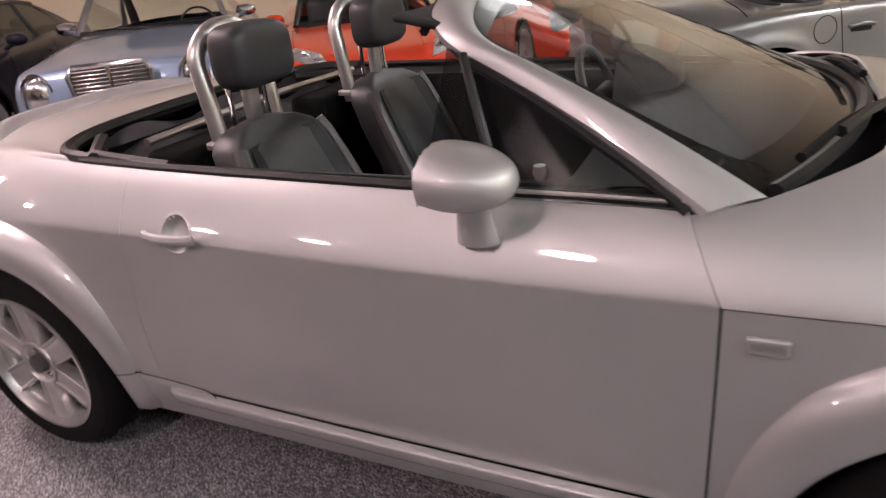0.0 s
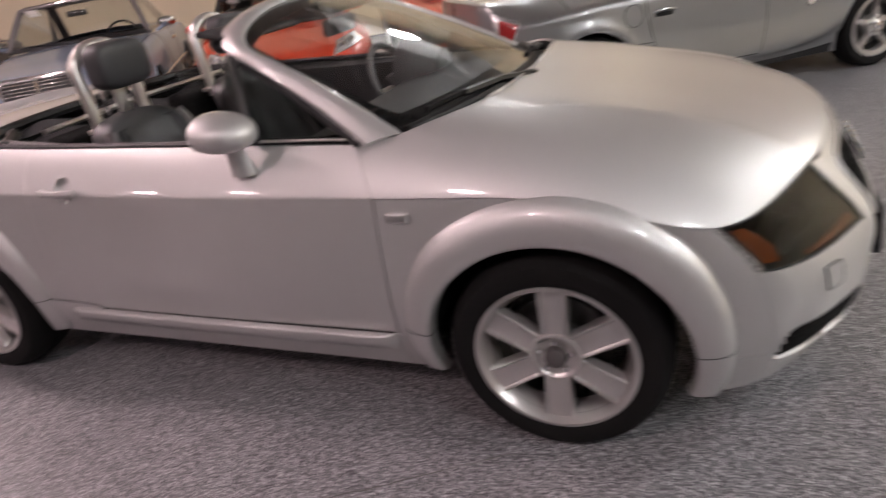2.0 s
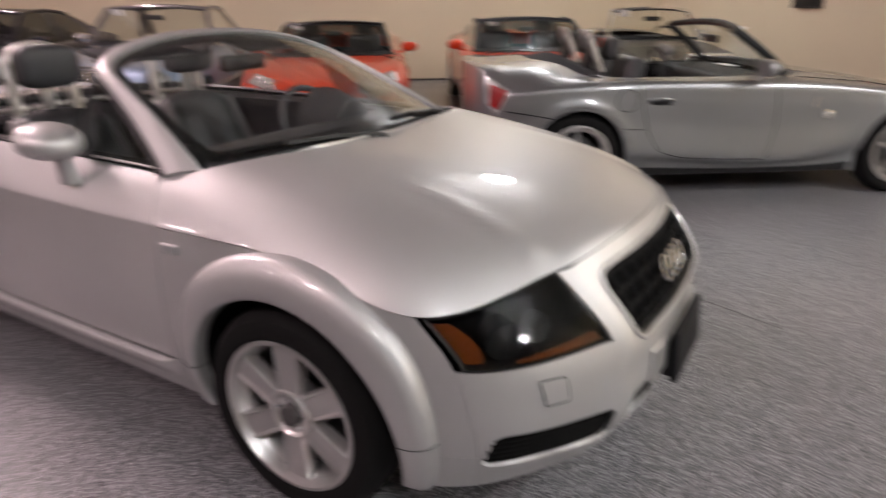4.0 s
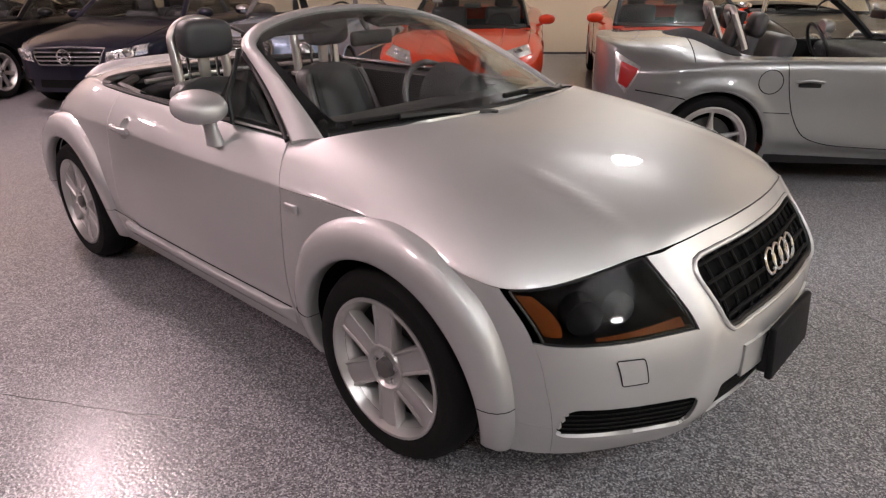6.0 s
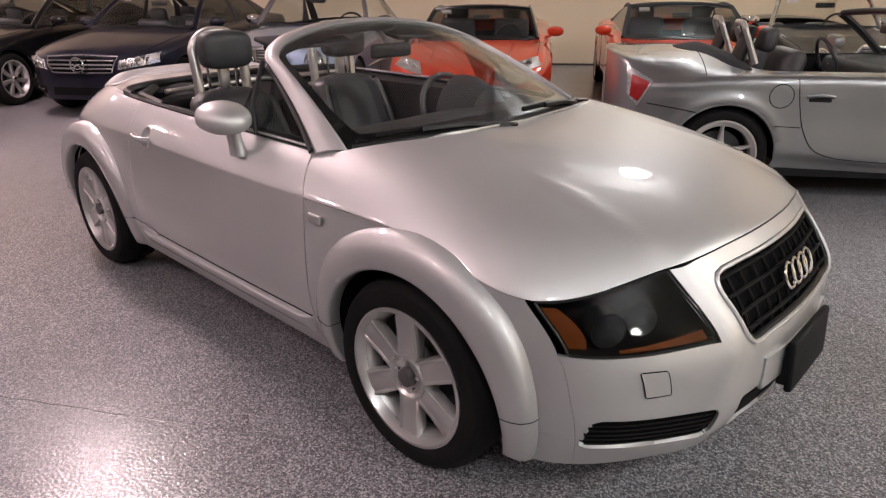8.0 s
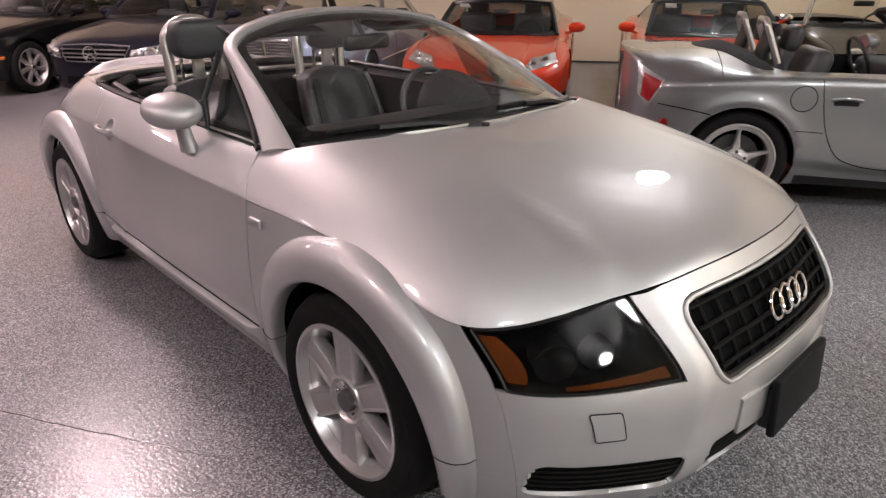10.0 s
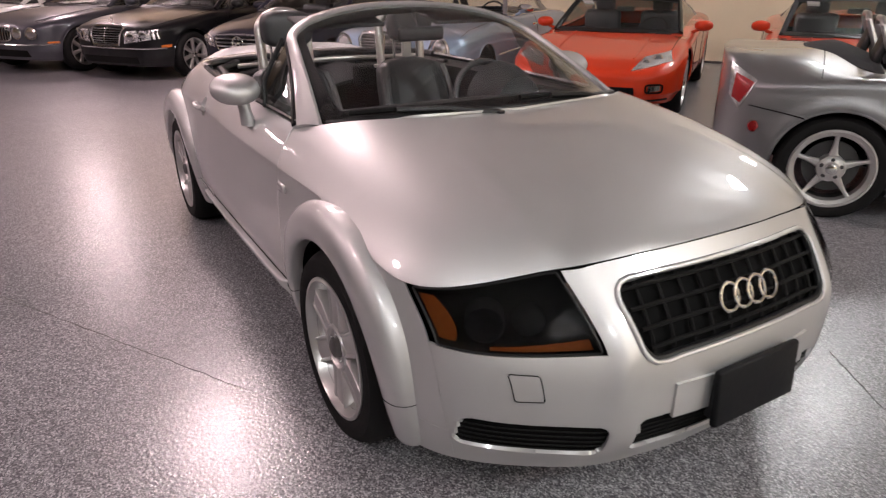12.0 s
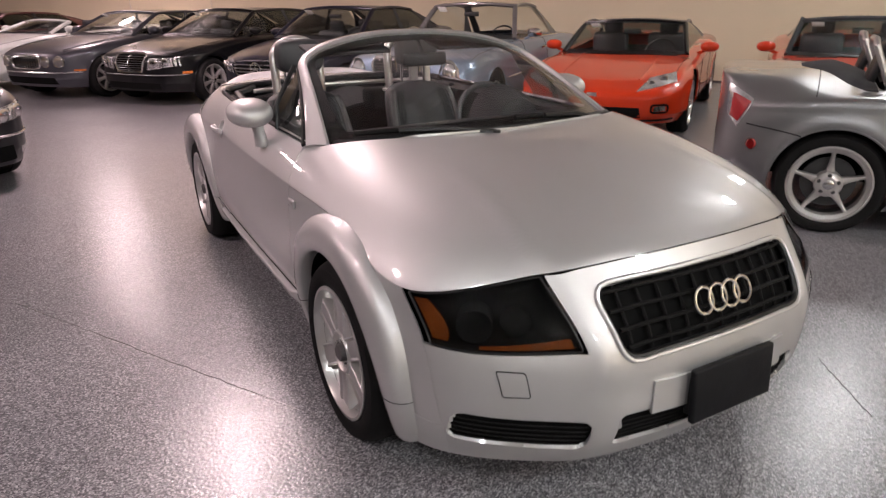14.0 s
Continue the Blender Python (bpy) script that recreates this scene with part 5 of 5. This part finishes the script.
def front_face(car, skin, hw, kind):
    """Lamps, grille, plate and badge on the nose."""
    if kind == "sedan":
        headlamps(car, skin, [(.44, .555), (.80, .62), (.80, .735), (.47, .665)], [(.52, .61, .045), (.66, .65, .05)])
        g = part("grille", nose_patch(skin, [(-.36, .535), (.36, .535), (.43, .70), (-.43, .70)], .003, 20, 6), GAP, car, "wide chrome grille")
        for z in (.575, .617, .66):
            h = .375 + .42 * (z - .56)
            part("bar", nose_bar(skin, [(y, z) for y in lin(-h, h, 16)], .013, .014), CHROME, g)
        part("frame", nose_bar(skin, [(-.37, .53), (-.2, .525), (0, .525), (.2, .525), (.37, .53), (.405, .61), (.44, .70), (.2, .712), (0, .716), (-.2, .712), (-.44, .70), (-.405, .61)], .011, .008, True), CHROME, g)
        c = on_front(skin, 0, .617, .055)
        part("badge", tube([c + Vector((0, .08 * math.cos(a), .08 * math.sin(a))) for a in lin(0, 6.2832, 29)[:-1]], .009, 6, closed=True), CHROME, g, "round chrome badge")
        for a in (90, 210, 330):
            part("badge", tube([c, c + Vector((0, .078 * math.cos(radians(a)), .078 * math.sin(radians(a))))], .009, 5), CHROME, g)
        low_intake(car, skin, .42, .27, .36)
        pair("fog_grille", nose_patch(skin, [(-.78, .30), (-.52, .28), (-.52, .36), (-.78, .38)], .004), GAP, car)
        pair("fog_trim", nose_bar(skin, [(-y, .335) for y in lin(.54, .76, 8)], .010, .010), CHROME, car)
    elif kind == "upright":
        headlamps(car, skin, [(.34, .52), (.80, .585), (.78, .715), (.38, .69)], [(.46, .615, .062), (.64, .645, .055)])
        g = part("grille", nose_patch(skin, [(-.24, .50), (.24, .50), (.29, .735), (-.29, .735)], .008, 14, 8), GAP, car, "upright chrome grille")
        for i in range(7):
            z = .525 + i * .031
            part("bar", nose_bar(skin, [(y, z) for y in lin(-.25 - .03 * i / 6, .25 + .03 * i / 6, 9)], .0065, .014), CHROME, g)
        part("bar", nose_bar(skin, [(0, z) for z in lin(.505, .73, 6)], .009, .018), CHROME, g)
        part("frame", nose_bar(skin, [(-.245, .50), (0, .495), (.245, .50), (.28, .62), (.30, .72), (.24, .752), (0, .757), (-.24, .752), (-.30, .72), (-.28, .62)], .017, .010, True), CHROME, g)
        c = on_front(skin, 0, .75)
        part("badge", tube([c + Vector((-.03, .032 * math.cos(a), .075 + .032 * math.sin(a))) for a in lin(0, 6.2832, 21)[:-1]], .005, 6, closed=True), CHROME, g, "small chrome badge on a stalk")
        part("stalk", tube([c + Vector((-.03, 0, -.01)), c + Vector((-.03, 0, .045))], .006, 6), CHROME, g)
        part("bumper_trim", nose_bar(skin, [(y, .455) for y in lin(-.84, .84, 40)], .010, .008), CHROME, car)
        pair("marker", nose_patch(skin, [(-.87, .47), (-.80, .465), (-.80, .50), (-.87, .505)], .006), AMBER, car)
        low_intake(car, skin, .55, .25, .34)
    elif kind == "twin":
        for y, r in ((.47, .078), (.68, .082)):
            for sg in (1, -1):
                p = on_front(skin, y, .60)
                h = part("headlight", lathe([(0, .02), (r * .8, .016), (r, .0), (r + .008, -.10)], 22, "x"), REFLECTOR, car, "round headlight", m=pose(p.x + .015, sg * y, .60, 0, 0, sg * (10 if y < .6 else 24)))
                part("ring", tube([(.004, r * math.cos(a), r * math.sin(a)) for a in lin(0, 6.2832, 23)[:-1]], .009, 5, closed=True), CHROME, h)
        g = part("grille", nose_patch(skin, [(-.31, .49), (.31, .49), (.33, .685), (-.33, .685)], .006, 16, 6), GAP, car, "chrome grille with upright bars")
        for i in range(-5, 6):
            part("bar", nose_bar(skin, [(i * .056, z) for z in lin(.50, .675, 5)], .006, .014), CHROME, g)
        part("frame", nose_bar(skin, rounded_loop(0, .588, .335, .102), .013, .010, True), CHROME, g)
        low_intake(car, skin, .60, .26, .36)
        part("bumper_trim", nose_bar(skin, [(y, .435) for y in lin(-.86, .86, 40)], .013, .008), CHROME, car)
        pair("marker", nose_patch(skin, [(-.88, .45), (-.80, .45), (-.80, .48), (-.88, .48)], .006), AMBER, car)
        pair("bonnet_crease", tube([skin(-d, 6.25) + Vector((0, 0, -.004)) for d in lin(.25, 1.2, 14)], .014, 6), SLATE, car)
    elif kind == "kidney":
        headlamps(car, skin, [(.40, .55), (.80, .59), (.78, .70), (.42, .66)], [(.50, .61, .055), (.66, .63, .055)])
        for sg in (1, -1):
            g = part("grille", nose_patch(skin, [(sg * .04, .56), (sg * .25, .56), (sg * .26, .68), (sg * .04, .68)], .005), GAP, car, "kidney-shaped grille")
            part("frame", nose_bar(skin, rounded_loop(sg * .15, .62, .115, .065, 28, .6), .009, .010, True), CHROME, g)
        low_intake(car, skin, .55, .25, .37)
        part("bumper_trim", nose_bar(skin, [(y, .45) for y in lin(-.82, .82, 30)], .012, .006), CHROME, car)
        pair("fog_lamp", nose_patch(skin, [(-.74, .29), (-.62, .28), (-.62, .34), (-.74, .35)], .006), REFLECTOR, car)
    elif kind == "wedge":
        headlamps(car, skin, [(.45, .535), (.81, .615), (.76, .70), (.53, .645)], [(.56, .60, .04), (.67, .635, .045)])
        low_intake(car, skin, .52, .27, .375)
        part("lip", nose_bar(skin, [(y, .245) for y in lin(-.80, .80, 30)], .012, .008), BLACK, car)
        for sg in (1, -1):
            fog = part("fog_lamp", nose_patch(skin, [(sg * -.745, .345), (sg * -.635, .335), (sg * -.64, .39), (sg * -.74, .395)], .004), REFLECTOR, car, "clear fog lamp")
            part("fog_rim", nose_bar(skin, rounded_loop(sg * -.69, .366, .075, .04, 28), .010, .006, True), GAP, fog)
        part("badge", nose_patch(skin, [(-.06, .475), (.06, .475), (.05, .51), (-.05, .51)], .004, 6, 4), CHROME, car)
        pair("bonnet_crease", tube([skin(-d, 6.9) + Vector((0, 0, -.006)) for d in lin(.35, 1.45, 16)], .016, 6), RED, car)
        pair("bonnet_slot", tube([skin(-1.44, q) + Vector((0, 0, .002)) for q in lin(6.4, 7.4, 8)], .011, 5), TRIM, car)
    elif kind == "classic":
        for sg in (1, -1):
            bm = bmesh.new()
            bmesh.ops.create_uvsphere(bm, u_segments=20, v_segments=14, radius=1)
            for v in bm.verts:
                v.co = Vector((-.05 + .07 * v.co.x, sg * .60 + .105 * v.co.y, .63 + .165 * v.co.z))
            h = part("headlight", bm, REFLECTOR, car, "tall upright headlight in a chrome ring")
            part("ring", tube([(-.02, sg * .60 + .115 * math.cos(a), .63 + .175 * math.sin(a)) for a in lin(0, 6.2832, 25)[:-1]], .014, 6, closed=True), CHROME, h)
            part("marker", box((.02, sg * .46, .50), (.05, .07, .05), .015), AMBER, car)
        g = part("grille", box((.05, 0, .65), (.09, .60, .36), .04), DARK_METAL, car, "tall chrome grille")
        for i in range(-5, 6):
            part("bar", box((.098, 0, .65 + i * .030), (.012, .56, .011), .003), CHROME, g)
        part("bar", box((.105, 0, .65), (.012, .03, .34), .004), CHROME, g)
        part("frame", tube([(.095, y, .65 + dz) for y, dz in ((-.28, -.18), (.28, -.18), (.31, .12), (.26, .185), (-.26, .185), (-.31, .12))], .022, 8, closed=True), CHROME, g)
        part("bumper", tube([(-.55, -hw * 1.0, .36), (-.2, -hw * .97, .36), (.06, -hw * .7, .36), (.13, 0, .36), (.06, hw * .7, .36), (-.2, hw * .97, .36), (-.55, hw * 1.0, .36)], .055, 10, flat=.6), CHROME, car, "chrome bumper")


# upper edge lines: (distance from the front, height)
SEDAN = [(0, .60), (.06, .675), (.18, .725), (.5, .80), (.9, .865), (1.3, .915), (2.0, .935), (3.2, .97), (3.8, 1.0), (4.3, 1.0), (4.52, .95), (4.6, .82)]
SEDAN_L = [(0, .60), (.06, .685), (.18, .735), (.5, .805), (.95, .87), (1.45, .925), (2.2, .945), (3.5, .985), (4.2, 1.01), (4.8, 1.0), (4.97, .94), (5.05, .80)]
WEDGE = [(0, .45), (.06, .51), (.2, .57), (.45, .655), (.75, .728), (1.05, .765), (1.5, .785), (2.0, .825), (2.8, .87), (3.5, .91), (4.2, .92), (4.40, .88), (4.45, .78)]
CLASSIC = [(0, .76), (.05, .80), (.3, .84), (.8, .88), (1.5, .93), (2.2, .94), (3.4, .94), (4.2, .93), (4.75, .86), (4.85, .7)]
ROADSTER = [(0, .62), (.06, .70), (.3, .76), (.8, .83), (1.5, .90), (2.2, .90), (3.0, .93), (3.6, .95), (4.0, .90), (4.09, .70)]
CROWN = [(0, .02), (.2, .04), (.9, .04), (1.5, .025), (3.5, .02), (5.1, .02)]
CROWN_LOW = [(0, .02), (.3, .0), (.8, -.035), (1.5, .02), (2.5, .02), (5.1, .03)]


def at_front(u, v, spin=0.0):
    """A pose for a car whose front bumper's middle stands at (u, v) and which faces out of the row."""
    p = room(u, v)
    return pose(p.x, p.y, 0, 0, 0, -55.0 + spin)


def saloon(name, m, label, paint_, L, W, H, fo, wb, top, cabin_x, style, tyre, rim, face, crown_up=CROWN, **more):
    """A modern car with a moulded nose."""
    skin = car_skin(L, W / 2, fo, wb, tyre, top, crown_up, **{k: more.pop(k) for k in ("blunt", "tail", "shoulder") if k in more})
    c = other_car(name, m, label, paint_, L, W, H, fo, wb, top, cabin_x, style, tyre, rim, own_skin=skin, **more)
    front_face(*c, face)
    return c


def other_cars():
    saloon("sports_car", at_front(.06, -3.95), "red sports car with a black roof facing the aisle", RED, 4.44, 1.84, 1.18, .93, 2.69, WEDGE, (-1.55, -2.15, -2.95, -3.75), "seven", .335, .24, "wedge", CROWN_LOW, blunt=.085, roof_mat=BLACK, belt_in=.82, screen=TINTED)
    saloon("sports_car", at_front(2.62, -4.1), "red sports car with a black soft top by the wall", RED, 4.45, 1.87, 1.20, .95, 2.66, WEDGE, (-1.6, -2.2, -3.0, -3.7), "seven", .33, .235, "wedge", CROWN_LOW, blunt=.085, roof_mat=CLOTH, belt_in=.82, screen=TINTED)
    c = other_car("classic_sedan", at_front(-2.1, -3.75), "ice-blue classic sedan with a tall chrome grille", ICE, 4.85, 1.74, 1.40, .82, 2.75, CLASSIC, (-1.75, -2.15, -3.1, -3.75), "classic", .33, .19, True, DUSK, square=.76, nose=.35, chrome_line=True, rake=.05)
    front_face(*c, "classic")
    saloon("sedan", at_front(-4.34, -3.92), "dark navy sedan with a wide chrome grille", NAVY, 4.58, 1.77, 1.37, .76, 2.76, SEDAN, (-1.3, -1.95, -3.2, -3.95), "fan", .32, .225, "sedan")
    saloon("limousine", at_front(-6.82, -3.98), "black limousine with an upright chrome grille", BLACK, 5.04, 1.86, 1.345, .75, 3.0, SEDAN_L, (-1.4, -2.1, -3.6, -4.4), "seven", .335, .235, "upright")
    saloon("saloon_car", at_front(-8.95, -3.8), "slate-grey saloon with four round headlights", SLATE, 5.0, 1.86, 1.32, .77, 2.95, SEDAN_L, (-1.45, -2.15, -3.5, -4.4), "seven", .335, .235, "twin")
    saloon("convertible", at_front(-11.15, -3.9), "white convertible with its top down", WHITE, 4.5, 1.80, 1.18, .85, 2.6, SEDAN, (-1.4, -1.95, -2.9, -3.3), "fan", .32, .225, "sedan", roof=False)
    saloon("sedan", at_front(-13.4, -4.1), "dark wine-red sedan at the end of the row", WINE, 4.6, 1.78, 1.31, .85, 2.75, SEDAN, (-1.3, -1.95, -3.2, -3.95), "fan", .32, .225, "sedan")
    saloon("sedan", pose(-2.92, -2.40, 0, 0, 0, 32), "charcoal sedan with twin kidney grilles", CHARCOAL, 4.4, 1.74, 1.41, .80, 2.72, SEDAN, (-1.3, -1.95, -3.1, -3.85), "fan", .32, .22, "kidney")
    p = Vector((-.50, -1.95, 0)) + Vector((-UX, -UY, 0)) * .80
    saloon("sedan", pose(p.x, p.y, 0, 0, 0, 125), "black sedan facing the row across the aisle", BLACK, 4.5, 1.76, 1.42, .82, 2.72, SEDAN, (-1.3, -1.95, -3.2, -3.9), "fan", .32, .22, "sedan")
    c = other_car("classic_roadster", at_front(4.28, -4.3), "black classic roadster with a chrome screen frame", DULL_BLACK, 4.2, 1.5, 1.32, .75, 2.4, ROADSTER, (-1.6, -1.85, -2.6, -3.1), "classic", .31, .18, False, square=.8, nose=.3, chrome_line=True, rake=.05)
    front_face(*c, "classic")
    rear_roadster()


# the grey roadster's lines: (distance from the front, value)
GR_WIDTH = [(0, .0), (.02, .30), (.08, .50), (.2, .66), (.4, .79), (.65, .855), (.95, .875), (1.4, .868), (2.014, .868), (2.641, .872), (3.05, .885), (3.35, .893), (3.6, .878), (3.81, .822), (3.93, .745), (4.02, .62), (4.07, .42), (4.095, .0)]
GR_SILL = [(0, .20), (.5, .185), (1.2, .17), (2.85, .17), (3.45, .20), (3.85, .27), (4.095, .31)]
GR_RIDGE = [(0, .33), (.8, .42), (1.1, .44), (1.32, .36), (1.6, .31), (1.909, .297), (2.223, .31), (2.484, .336), (2.745, .36), (3.35, .42), (4.095, .46)]
GR_CREASE = [(0, .50), (.1, .54), (.3, .615), (.5, .675), (1, .775), (1.4, .815), (1.752, .835), (2.223, .845), (2.85, .855), (3.22, .853), (3.52, .838), (3.74, .82), (3.85, .818), (3.93, .85), (4.02, .925), (4.095, .945)]
GR_EDGE = [(0, .55), (.1, .59), (.3, .655), (.5, .71), (1, .805), (1.4, .845), (1.752, .868), (2.223, .866), (2.85, .870), (3.15, .874), (3.35, .90), (3.55, .932), (3.8, .938), (3.95, .950), (4.02, .958), (4.095, .955)]
GR_MID = [(0, .57), (.1, .62), (.3, .69), (.5, .75), (1, .84), (1.4, .88), (1.752, .90), (2.223, .89), (2.85, .89), (3.15, .92), (3.35, .962), (3.55, .975), (3.8, .965), (3.95, .968), (4.02, .972), (4.095, .96)]


def grey_skin(x, q):
    """The grey roadster's skin: q from the sill (0) by the flame ridge (2) and the shoulder crease (5) to the middle (8)."""
    d = max(0, -x)
    d = min(4.095, d if d < 3.4 else 3.4 + (d - 3.4) / .93)
    w, zs, zr, zc, ze, zm = [spline(k, d) for k in (GR_WIDTH, GR_SILL, GR_RIDGE, GR_CREASE, GR_EDGE, GR_MID)]
    e = .80 - .06 * min(1, max(0, (d - 3.05) / .4)) + .10 * min(1, max(0, (d - 3.80) / .2))
    door = max(0, min(1, (d - 1.0) / .4)) * max(0, min(1, (3.0 - d) / .4))
    keys = [(0, Vector((.90 * w, zs))), (1, Vector(((.955 - .012 * door) * w, zs + .55 * (zr - zs)))), (2, Vector((w * (.99 + .012 * door), zr))), (3, Vector((w * (1 - .014 * door), zr + .42 * (zc - zr)))),
            (4, Vector((w * (1 - .008 * door), zr + .78 * (zc - zr)))), (5, Vector((.967 * w, zc))), (6, Vector((e * w, ze))), (7, Vector((.42 * w, zm - .1 * (zm - ze)))), (8, Vector((0, zm)))]
    y, z = spline(keys, q)
    for a in (-.80, -3.295):
        r = math.hypot(x - a, z - .325)
        y += .016 * math.exp(-((r - .375) / .045) ** 2) * min(1, w / .6) * (1 if z < zc - .02 else 0)
    return Vector((x, -y, z))


def grey_patch(corners, out, n=10, thick=.006):
    """A patch on the grey roadster's flank between four (x, z) corners."""
    a, b, c, d = [Vector(p) for p in corners]

    def at(u, v):
        x, z = a.lerp(b, u).lerp(d.lerp(c, u), v)
        p = flank(grey_skin, x, z)
        n_ = (flank(grey_skin, x - .01, z) - p).cross(flank(grey_skin, x, z + .01) - p).normalized()
        return p + (n_ if n_.y < 0 else -n_) * out
    return solid(surface(at, lin(0, 1, n), lin(0, 1, n)), thick)


def grey_line(points, radius):
    return tube([flank(grey_skin, x, z) + Vector((0, .0005, 0)) for x, z in points], radius, 5)


def curve_through(points, n):
    keys = [(i, Vector(p)) for i, p in enumerate(points)]
    return [tuple(spline(keys, q)) for q in lin(0, len(points) - 1, n)]


def rear_roadster():
    """The grey roadster that faces the side wall."""
    ang = 34.96
    h = Vector((math.cos(radians(ang)), math.sin(radians(ang)), 0))
    right = Vector((h.y, -h.x, 0))
    axle = Vector((.822, 2.563, 0)) - right * .87
    front = axle + h * (2.495 + .80)
    top = GR_EDGE
    car, skin, hw = other_car("grey_roadster", pose(front.x, front.y, 0, 0, 0, ang), "grey metallic roadster with its top down facing the wall", GREY, 4.0455, 1.77, 1.255, .80, 2.495, top,
                              (-1.70, -2.10, -2.950, -3.130), "star", .325, .240, False, TRIM, belt_in=.80, doors=[], own_skin=grey_skin)
    pair("headlight", grey_patch([(-.10, .50), (-.46, .60), (-.46, .675), (-.10, .555)], .004), CLEAR_LENS, car, "clear headlight")
    for sg in (1, -1):
        g = part("grille", box((.0, sg * .12, .43), (.05, .20, .12), .04), GAP, car, "twin grille")
        part("frame", tube([(.022, sg * .12 + .10 * math.copysign(abs(math.cos(a)) ** .6, math.cos(a)), .43 + .06 * math.copysign(abs(math.sin(a)) ** .6, math.sin(a))) for a in lin(0, 6.2832, 29)[:-1]], .008, 6, closed=True), CHROME, g)
    pair("side_signal", grey_patch([(-.44, .50), (-.50, .50), (-.50, .57), (-.44, .56)], .004, 6), AMBER, car, "amber side signal")
    # tail lights: a clear lens with a red half
    for flip in (0, 1):
        def side(bm):
            return mirrored(bm) if flip else bm
        lens = part("tail_light", side(grey_patch([(-3.792, .815), (-3.956, .905), (-3.944, .71), (-3.876, .632)], .004)), LAMP_BACK, car, "clear and red tail light")
        part("red_lens", side(grey_patch([(-3.809, .800), (-3.916, .845), (-3.923, .70), (-3.872, .672)], .010)), RED_LENS, lens, "red lens")
    # shut lines
    cut_line = curve_through([(-2.865, .868), (-2.850, .76), (-2.825, .64), (-2.780, .50), (-2.700, .378), (-2.570, .325), (-2.420, .306), (-2.1, .292), (-1.9, .289)], 40)
    pair("door_seam", grey_line(cut_line, .0035), GAP, car)
    pair("door_seam", grey_line(curve_through([(-1.86, .85), (-1.84, .70), (-1.83, .50), (-1.88, .30)], 20), .003), GAP, car)
    pair("bumper_seam", grey_line(curve_through([(-3.819, .664), (-3.679, .648), (-3.521, .624), (-3.493, .61)], 16), .0038), GAP, car)
    pair("sill_line", grey_line(curve_through([(-2.980, .535), (-2.890, .53), (-2.805, .525)], 8), .003), GAP, car)
    pair("deck_seam", tube([grey_skin(-3.410 - .04 * (8 - q) / 3, q) + Vector((0, 0, .0005)) for q in lin(5.15, 7.9, 20)], .003, 5), GAP, car)
    for sg in (1, -1):
        p = flank(grey_skin, -2.710, .732)
        # No hollow here: a black block stands in for the dark recess.
        cup = part("handle_cup", box((-2.712, sg * (p.y + .004), .722), (.15, .02, .05), .02), TRIM, car)
        part("handle", tube([(x, sg * (p.y - .012 - .014 * math.sin((x + 2.80) / .17 * math.pi)), .733 + .012 * math.sin((x + 2.80) / .17 * math.pi)) for x in lin(-2.80, -2.63, 12)], .013, 8, flat=.8), GREY, cup, "grey door handle")
        p = flank(grey_skin, -3.777, .54)
        part("reflector", lathe([(0, -.012), (.03, -.010), (.036, .0), (.036, .02)], 20, "y"), RED_LENS, car, "round red reflector", m=pose(-3.777, sg * p.y * -1 if sg < 0 else p.y, .54, 0, 0, -28 if sg > 0 else 208))
        rest = part("rest_hoop", box((-3.110, sg * .34, 1.02), (.05, .24, .28), .045, (0, 16, 0)), TRIM, car, "black head guard behind the seat")
        part("trim", tube([(-3.040, sg * .34 - .125, .90), (-3.145, sg * .34 - .12, 1.14), (-3.150, sg * .34 - .08, 1.175), (-3.150, sg * .34 + .08, 1.175), (-3.145, sg * .34 + .12, 1.14), (-3.040, sg * .34 + .125, .90)], .021, 8), ALLOY, rest)
        pane = part("side_window", solid(surface(lambda u, v: Vector((-2.710 + .86 * u, sg * -(.70 - .02 * v), .862 + (.13 + .03 * u) * v * min(1, (u / .16) ** .5))), lin(0, 1, 16), lin(0, 1, 5)), .004), GLASS, car, "half-lowered side glass")
        pane.visible_shadow = False
    ring = [(-2.960 + .078 * math.cos(a), .735 + .078 * math.sin(a)) for a in lin(0, 6.2832, 33)]
    part("fuel_flap_gap", grey_line(ring, .003), GAP, car)

    def cover(a, b):
        y = -.66 + 1.32 * b
        back = .36 * (1 - (abs(y) / .66) ** 2.4)
        x = -3.110 - (.06 + back) * a
        return Vector((x, y, .872 + .095 * (1 - (abs(y) / .66) ** 2.2) * min(1, .45 + a) + .03 * math.sin(a * math.pi) * (1 - (y / .66) ** 2) + .012))
    part("soft_top", solid(surface(cover, lin(0, 1, 12), lin(0, 1, 24)), .05), CLOTH, car, "folded black soft top")
    p = flank(grey_skin, -1.44, .61)
    for sg in (1, -1):
        part("side_badge", lathe([(0, -.008), (.034, -.005), (.038, .0), (.038, .012)], 18, "y"), CHROME, car, m=pose(-1.44, sg * p.y, .61, 0, 0, 0 if sg > 0 else 180))
        part("gill", tube([(-1.56 + .02 * k, sg * (flank(grey_skin, -1.5, .7).y - .002), .66 + .08 * k) for k in (0, .5, 1)], .006, 6), CHROME, car)


hall()
roadster()
other_cars()
